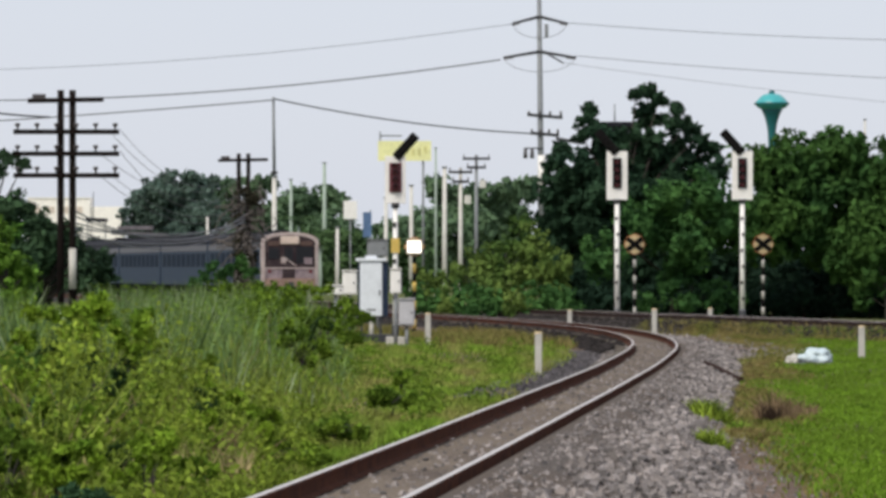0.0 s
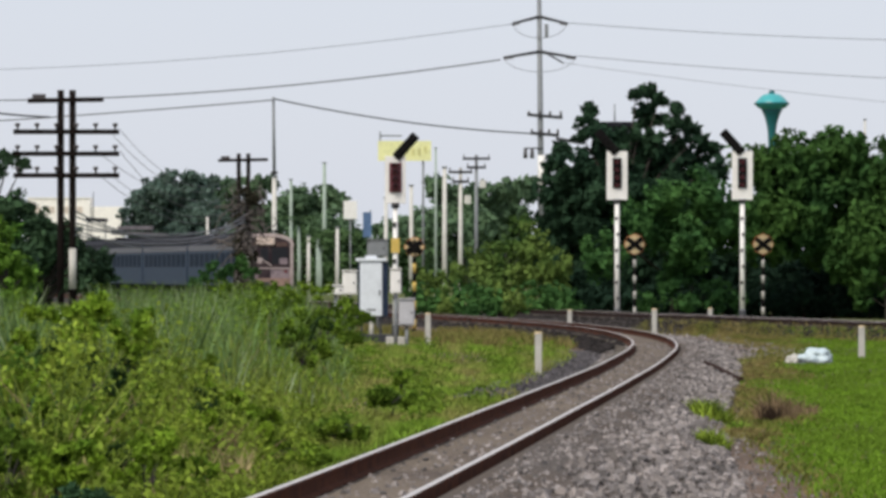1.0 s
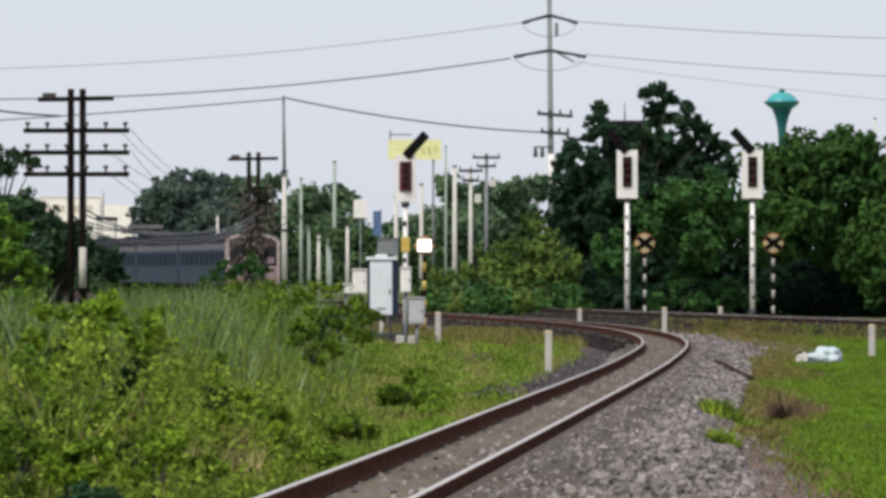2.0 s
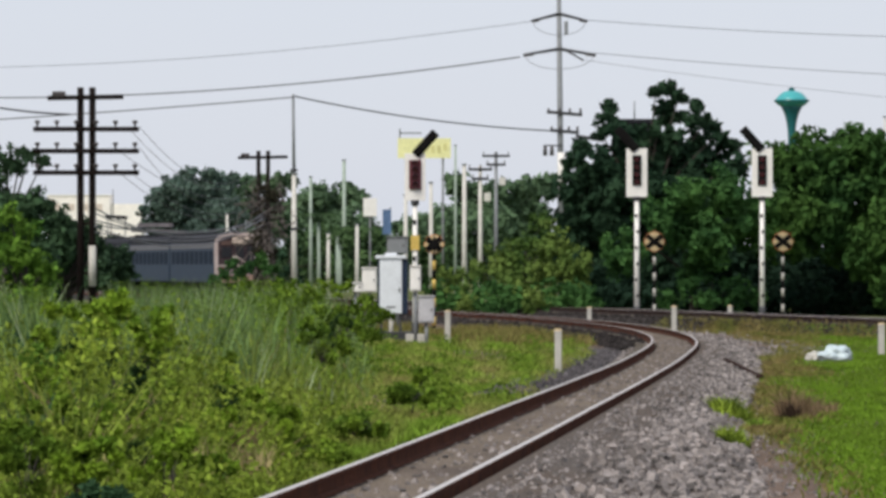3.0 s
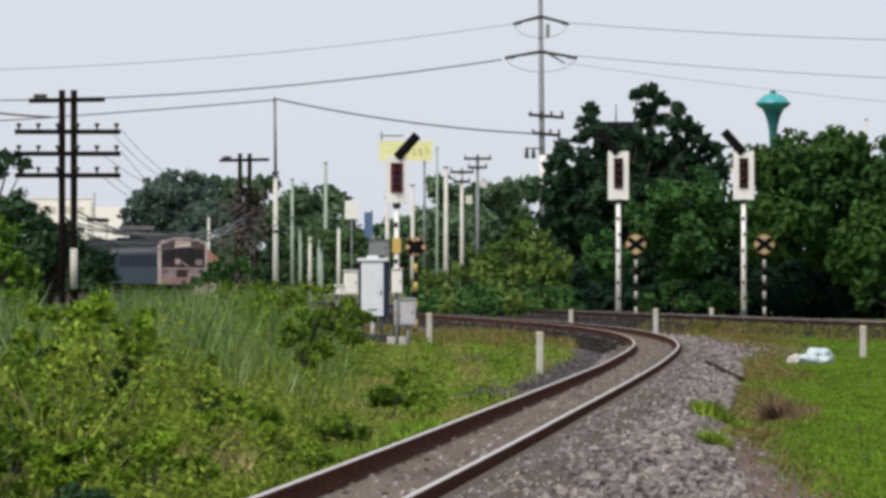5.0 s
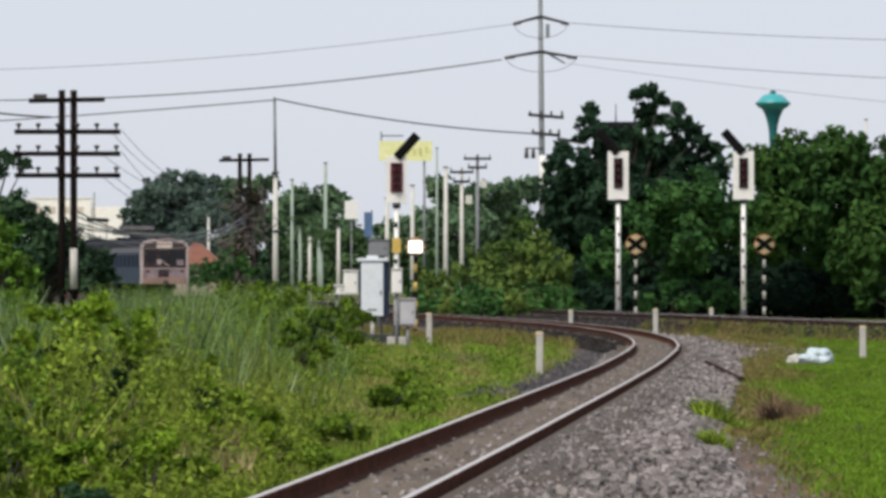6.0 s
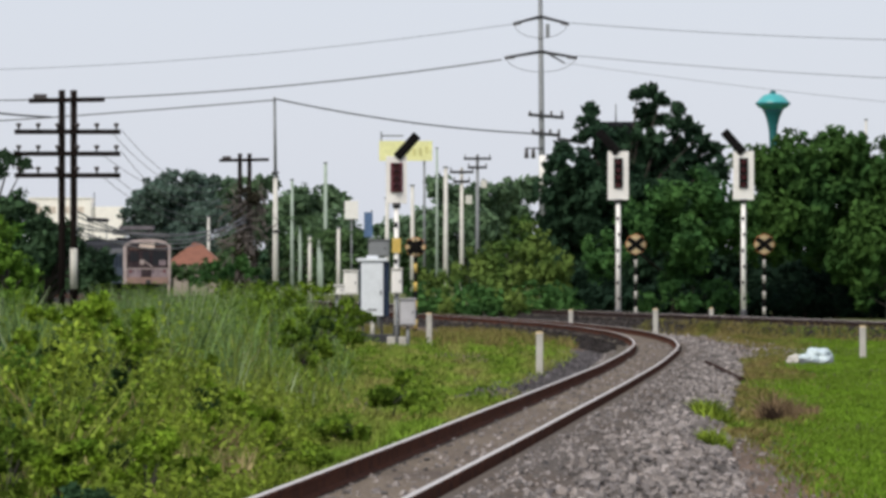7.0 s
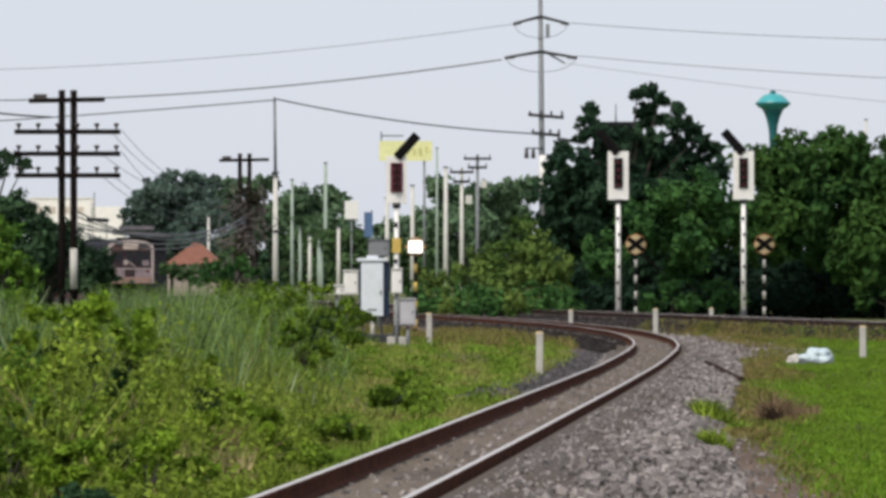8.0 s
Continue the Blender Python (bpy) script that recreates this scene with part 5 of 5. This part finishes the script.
def short_grass():
    rng = np.random.default_rng(31)
    # verge between the weeds and the track
    n = 40000
    y = 30 + 130 * rng.random(n) ** 0.9
    bx0 = np.interp(y, BY, BX) - 1.45 - 0.7 * np.clip((y - 84) / 8, 0, 1) * np.clip((150 - y) / 10, 0, 1) + 0.12 * rng.normal(size=n)
    e = weed_edge(y) - 0.4
    x = e + (bx0 - e) * rng.random(n)
    ok = bx0 > e
    x, y = x[ok], y[ok]
    keep = patch(x, y, 0.5, 3.0) + rng.normal(size=len(x)) * 0.2 > -0.4
    x, y = x[keep], y[keep]
    h = (0.10 + 0.10 * rng.random(len(x))) * (1 + 0.8 * np.clip(patch(x, y, 0.8, 5.0), -0.5, 1))
    V, Fc = blades(rng, np.c_[x, y, grounded(x, y) - 0.02], h, 0.016, 0.6)
    tagged(soup("verge_grass", V, Fc, L_VERGE), "short yellow-green grass on the verge inside the curve", "grass", kind="stuff")
    # taller dry grass before the far bank
    n = 9500
    y = 138 + 34 * rng.random(n)
    x = weed_edge(y) + (np.interp(y, BY, BX) - 1.75 - weed_edge(y)) * rng.random(n)
    keep = patch(x, y, 0.7, 33.0, 0.2) + rng.normal(size=n) * 0.25 > -0.1
    x, y = x[keep], y[keep]
    V, Fc = blades(rng, np.c_[x, y, grounded(x, y) - 0.02], 0.16 + 0.26 * rng.random(len(x)) ** 1.5, 0.018, 0.5)
    tagged(soup("dry_verge_grass", V, Fc, L_TAN), "straw-coloured taller grass before the far bank", "grass", kind="stuff")
    # withered grass on the bank of the main line
    n = 7000
    y = 112 + 66 * rng.random(n)
    x = np.array([main_x(b) for b in y]) - 0.72 - 1.7 * rng.random(n) ** 0.8
    keep = (x > np.interp(y, BY, BX) + 2.6 + np.clip((y - 135) / 25, 0, 1)) & (x < 0.095 * y + 1.0) & (patch(x, y, 0.6, 41.0, 0.2) + rng.normal(size=n) * 0.25 > -0.15)
    x, y = x[keep], y[keep]
    V, Fc = blades(rng, np.c_[x, y, on_bed(x, y) - 0.02], 0.08 + 0.16 * rng.random(len(x)) ** 1.5, 0.018, 0.6)
    tagged(soup("bank_grass", V, Fc, L_TAN), "withered olive grass on the main line's bank", "grass", kind="stuff")
    # scattered dark low weeds on the verge
    n = 2600
    y = 34 + 110 * rng.random(n)
    x = weed_edge(y) + (np.interp(y, BY, BX) - 1.3 - weed_edge(y)) * rng.random(n)
    keep = (patch(x, y, 1.3, 15.0, 0.1) > 0.22) & (x < np.interp(y, BY, BX) - np.where(y > 82, 2.4, 1.3))
    x, y = x[keep], y[keep]
    i = np.repeat(np.arange(len(x)), 9)
    q = np.c_[x[i] + rng.normal(size=len(i)) * 0.07, y[i] + rng.normal(size=len(i)) * 0.1, grounded(x, y)[i] + 0.03 + 0.3 * rng.random(len(i)) ** 1.3]
    a = rng.normal(size=(len(i), 3))
    a /= np.linalg.norm(a, axis=1)[:, None]
    b = np.cross(a, rng.normal(size=(len(i), 3)))
    b /= np.linalg.norm(b, axis=1)[:, None]
    s = 0.04
    V = np.stack([q - a * s, q + b * s * 0.6, q + a * s, q - b * s * 0.6], 1).reshape(-1, 3).tolist()
    tagged(soup("low_weeds", V, [(m, m + 1, m + 2, m + 3) for m in range(0, 4 * len(i), 4)], L_SHRUB), "low dark green weeds scattered over the verge", "weeds", kind="stuff")
    # lawn on the other side of the ballast
    n = 130000
    y = 36 + 135 * rng.random(n) ** 1.1
    foot = np.array([1.05 + 1.08 * spread(b) + 0.75 * max(0.0, b - 125) / 15 for b in y])
    foot += 0.3 * patch(np.zeros(n), y, 0.5, 51.0, 1.0) + 0.1 * rng.normal(size=n)
    lo = np.interp(y, BY, BX) + foot
    hi = np.minimum(0.095 * y + 1.0, 13.3 - 0.19 * (y - 152) - 1.0)
    x = lo + (hi - lo) * rng.random(n)
    ok = hi > lo
    x, y, lo = x[ok], y[ok], lo[ok]
    bare = np.where(y > 62, 0.1, 0.72) - np.where(y > 62, 1.0, 1.5) * (x - lo)
    keep = patch(x, y, 0.45, 9.0) + rng.normal(size=len(x)) * 0.27 > np.clip(bare, -1.5, 0.8)
    x, y, lo = x[keep], y[keep], lo[keep]
    h = 0.035 + 0.06 * rng.random(len(x))
    P = np.c_[x, y, on_bed(x, y) - 0.015]
    pale = 0.5 + 0.2 * rng.normal(size=len(x)) < np.clip(0.95 - (x - lo) / 1.3 + 0.6 * patch(x, y, 0.6, 19.0) + 0.9 * np.clip((y - 112) / 40, 0, 1), 0, 0.85)
    V, Fc = blades(rng, P[pale], h[pale] * 1.2, 0.014, 0.8)
    tagged(soup("dry_lawn_grass", V, Fc, L_TAN), "straw-coloured short grass along the ballast", "grass", kind="stuff")
    P, h = P[~pale], h[~pale]
    V, Fc = blades(rng, P, h, 0.012, 0.8)
    tagged(soup("lawn_grass", V, Fc, L_LAWN), "short bright green grass beside the ballast", "grass", kind="stuff")
    # tufts at the ballast edge and dead clumps
    for name, lab, mt, cx, cy, r, hh, k, seed in (
            ("grass_tuft", "yellow-green tuft growing in the ballast edge", L_WEED, 3.66, 69, 0.28, 0.34, 700, 1),
            ("grass_tuft", "yellow-green tuft growing in the ballast edge", L_WEED, 3.1, 58, 0.18, 0.25, 520, 2),
            ("grass_tuft", "yellow-green tuft growing in the ballast edge", L_VERGE, 3.86, 66, 0.17, 0.18, 300, 3),
            ("dead_grass_clump", "withered brown grass clump on the lawn", L_BROWN, 4.66, 71, 0.3, 0.5, 330, 4),
            ("dead_grass_clump", "dry straw clump among the weeds", L_DRY, -2.33, 46.5, 0.3, 0.78, 260, 6),
            ("dead_grass_clump", "dry straw clump among the weeds", L_DRY, -2.02, 48.5, 0.24, 0.62, 220, 7),
            ("dead_grass_clump", "dry straw clump among the weeds", L_DRY, -3.07, 45.5, 0.26, 1.05, 220, 8),
            ("dead_grass_clump", "dry straw clump among the weeds", L_DRY, -3.27, 41, 0.16, 1.0, 150, 9),
            ("dead_grass_clump", "dry straw clump among the weeds", L_DRY, -2.97, 36, 0.06, 0.8, 60, 10),
            ("grass_tuft", "low dark green tuft on the lawn", L_SHRUB, 6.37, 77, 0.1, 0.12, 130, 14),
            ("grass_tuft", "low dark green tuft on the lawn", L_SHRUB, 4.13, 58, 0.07, 0.1, 110, 15),
            ("grass_tuft", "low dark green tuft on the lawn", L_SHRUB, 8.75, 103, 0.16, 0.16, 160, 16),
            ("reed_clump", "dark green reeds standing in the weeds", L_REEDS, -3.36, 40, 0.14, 1.35, 260, 11),
            ("reed_clump", "dark green reeds standing in the weeds", L_REEDS, -5.02, 60, 0.26, 1.95, 420, 13),
            ("dead_grass_clump", "dark brown dead twigs in the withered clump", L_TWIG, 4.52, 70, 0.13, 0.4, 110, 12),
            ("dead_grass_clump", "withered brown grass clump on the lawn", L_BROWN, 5.0, 74, 0.5, 0.3, 380, 5)):
        rr = np.random.default_rng(seed + 60)
        a, q = rr.random(k) * 6.283, r * np.sqrt(rr.random(k))
        x, y = cx + q * np.cos(a), cy + 2.2 * q * np.sin(a)
        V, Fc = blades(rr, np.c_[x, y, on_bed(x, y) - 0.01], hh * (0.35 + 0.8 * rr.random(k)) * (1.1 - q / r * 0.5), 0.008 if mt in (L_BROWN, L_TWIG) else 0.014, 0.8)
        tagged(soup(name, V, Fc, mt), lab, "grass", kind="stuff")


short_grass()



def old_pipe():
    t = thing("discarded_pipe", pose(0, 0, 0), "dark old pipe abandoned along the ballast edge", "pipe")
    run = [(5.36, 103.6), (5.5, 103.2), (5.64, 102.3), (5.74, 101.2), (5.8, 100.0), (5.83, 98.9)]
    zs = on_bed([p[0] for p in run], [p[1] for p in run])
    tb("pipe", [(p[0], p[1], z + 0.06) for p, z in zip(run, zs)], [0.055] * 6, M_RAIL_DULL, t, n=8)


old_pipe()

CUBE = [(-1, -1, -1), (1, -1, -1), (1, 1, -1), (-1, 1, -1), (-1, -1, 1), (1, -1, 1), (1, 1, 1), (-1, 1, 1)]
CFACES = [(0, 3, 2, 1), (4, 5, 6, 7), (0, 1, 5, 4), (1, 2, 6, 5), (2, 3, 7, 6), (3, 0, 4, 7)]


def rock(rng):
    v = np.array(CUBE) * (0.55 + 0.45 * rng.random((8, 3)))
    return v * np.array((1.0, 0.85, 0.7))



def stones():
    rng = np.random.default_rng(41)
    bed = bpy.data.objects["ballast_bed"]
    shapes = []
    for k in range(8):
        me = bpy.data.meshes.new("stone")
        me.from_pydata([tuple(v) for v in rock(rng)], [], CFACES)
        me.materials.append(M_STONE_R)
        shapes.append(me)
    for k in range(300):
        y = 36 + 20 * rng.random()
        a = 1.05 + (0.1 + 0.9 * rng.random()) * spread(y)
        ob = new("stone", shapes[k % 8])
        ob.parent = bed
        s = 0.024 + 0.034 * rng.random() ** 2
        ob.matrix_basis = pose(branch_x(y) + a, y, bed_height(a, y) + s * 0.3, *(rng.random(3) * 360)) @ Matrix.Scale(s, 4)
    V, Fc = [], []
    for k in range(13000):
        y = 34 + 100 * rng.random() ** 1.3
        if rng.random() < 0.72:
            a = 1.05 - 0.3 * rng.random() if rng.random() < 0.15 else 1.05 + 1.05 * spread(y) * rng.random() ** 0.75
        elif rng.random() < 0.4:
            a = -0.45 + 0.9 * rng.random()
        else:
            a = -0.65 - 0.9 * rng.random()
        s = 0.018 + 0.045 * rng.random() ** 2.6
        s *= 0.6 if abs(a) < 0.5 else float(np.interp(a, [0.7, 1.1, 1.6], [0.5, 0.65, 1.0])) if a > 0 else 0.8
        r = rock(rng) @ np.array(Euler(rng.random(3) * 6.28).to_matrix()) * s + np.array((branch_x(y) + a, y, bed_height(a, y) + s * 0.2))
        i = len(V)
        V += r.tolist()
        Fc += [tuple(i + q for q in f) for f in CFACES]
    tagged(soup("ballast_stones", V, Fc, M_STONE), "loose grey and brown ballast stones along the rails", "ballast", kind="stuff")
    V, Fc = [], []
    for k in range(2600):
        y = 124 + 56 * rng.random()
        a = 0.8 + 3.4 * rng.random() ** 1.5
        q = 1.05 + (a - 1.05) / float(np.interp(y, [122, 152], [0.35, 1.0])) if a > 1.05 else a
        x, s = branch_x(y) + a, 0.02 + 0.045 * rng.random() ** 2
        z = max(ground_z(x, y), float(np.interp(q, [p[0] for p in APRON], [p[1] for p in APRON])) + dip(y))
        r = rock(rng) @ np.array(Euler(rng.random(3) * 6.28).to_matrix()) * s + np.array((x, y, z + s * 0.2))
        i = len(V)
        V += r.tolist()
        Fc += [tuple(i + q for q in f) for f in CFACES]
    for k in range(1500):
        y = 40 + 36 * rng.random() ** 1.4
        x = branch_x(y) + 1.05 + (1.0 + 0.75 * rng.random() ** 2.2) * spread(y)
        s = 0.008 + 0.02 * rng.random() ** 2.5
        r = rock(rng) @ np.array(Euler(rng.random(3) * 6.28).to_matrix()) * s + np.array((x, y, ground_z(x, y) + s * 0.2))
        i = len(V)
        V += r.tolist()
        Fc += [tuple(i + q for q in f) for f in CFACES]
    tagged(soup("pebbles", V, Fc, M_STONE), "small grey stones strewn over bare earth and gravel", "stones", kind="stuff")
    V, Fc = [], []
    for k in range(4200):
        y = 130 + 75 * rng.random()
        side = rng.random() < 0.6
        a = -0.62 - 1.1 * rng.random()
        x, z0 = (main_x(y) + a, float(np.interp(a, [p[0] for p in BED_MAIN], [p[1] for p in BED_MAIN]))) if side else (branch_x(y) + a, float(np.interp(a, [p[0] for p in BED_FAR], [p[1] for p in BED_FAR])) + dip(y))
        s = 0.03 + 0.05 * rng.random() ** 2
        r = rock(rng) @ np.array(Euler(rng.random(3) * 6.28).to_matrix()) * s + np.array((x, y, z0 + s * 0.2))
        i = len(V)
        V += r.tolist()
        Fc += [tuple(i + q for q in f) for f in CFACES]
    tagged(soup("old_ballast_stones", V, Fc, M_STONE_SHADE), "ballast stones on the far shoulders, darkened for the banks' shade", "ballast", kind="stuff")
    V, Fc = [], []
    for k in range(2600):
        y = 84 + 50 * rng.random()
        a = -1.15 - 1.4 * rng.random()
        s = 0.02 + 0.05 * rng.random() ** 2
        r = rock(rng) @ np.array(Euler(rng.random(3) * 6.28).to_matrix()) * s + np.array((branch_x(y) + a, y, 0.04 + dip(y) + s * 0.3))
        i = len(V)
        V += r.tolist()
        Fc += [tuple(i + q for q in f) for f in CFACES]
    tagged(soup("shoulder_stones", V, Fc, M_STONE_MID), "violet-grey ballast stones inside the curve", "ballast", kind="stuff")


stones()


def motions():
    """The train rolls away along the main line; the crossing lamp flashes."""
    turn = -math.degrees(MAIN_H)
    run = math.cos(MAIN_H)
    for k, c in enumerate(COACHES):
        rows = []
        for t in (0.0, 1.0, 2.0, 3.0, 4.0, 5.0, 6.0, 7.0, 8.0):
            y = 264.0 + 8.15 * t + 20.0 * k * run
            rows.append((t, pose(main_x(y), y, RAIL_TOP - 0.01, 0, 0, turn)))
        walk(c, rows)
    on, off = pose(0, -0.34, LAMP_Z), pose(0, -0.34, LAMP_Z, 0, 0, 89)
    walk(swing, [(0.0, on), (0.35, on), (0.42, off), (1.72, off), (1.8, on), (2.55, on), (2.62, off), (3.7, off), (3.77, on), (4.52, on), (4.58, off),
                 (5.82, off), (5.9, on), (6.63, on), (6.7, off), (7.82, off), (7.88, on), (8.0, on)])


motions()
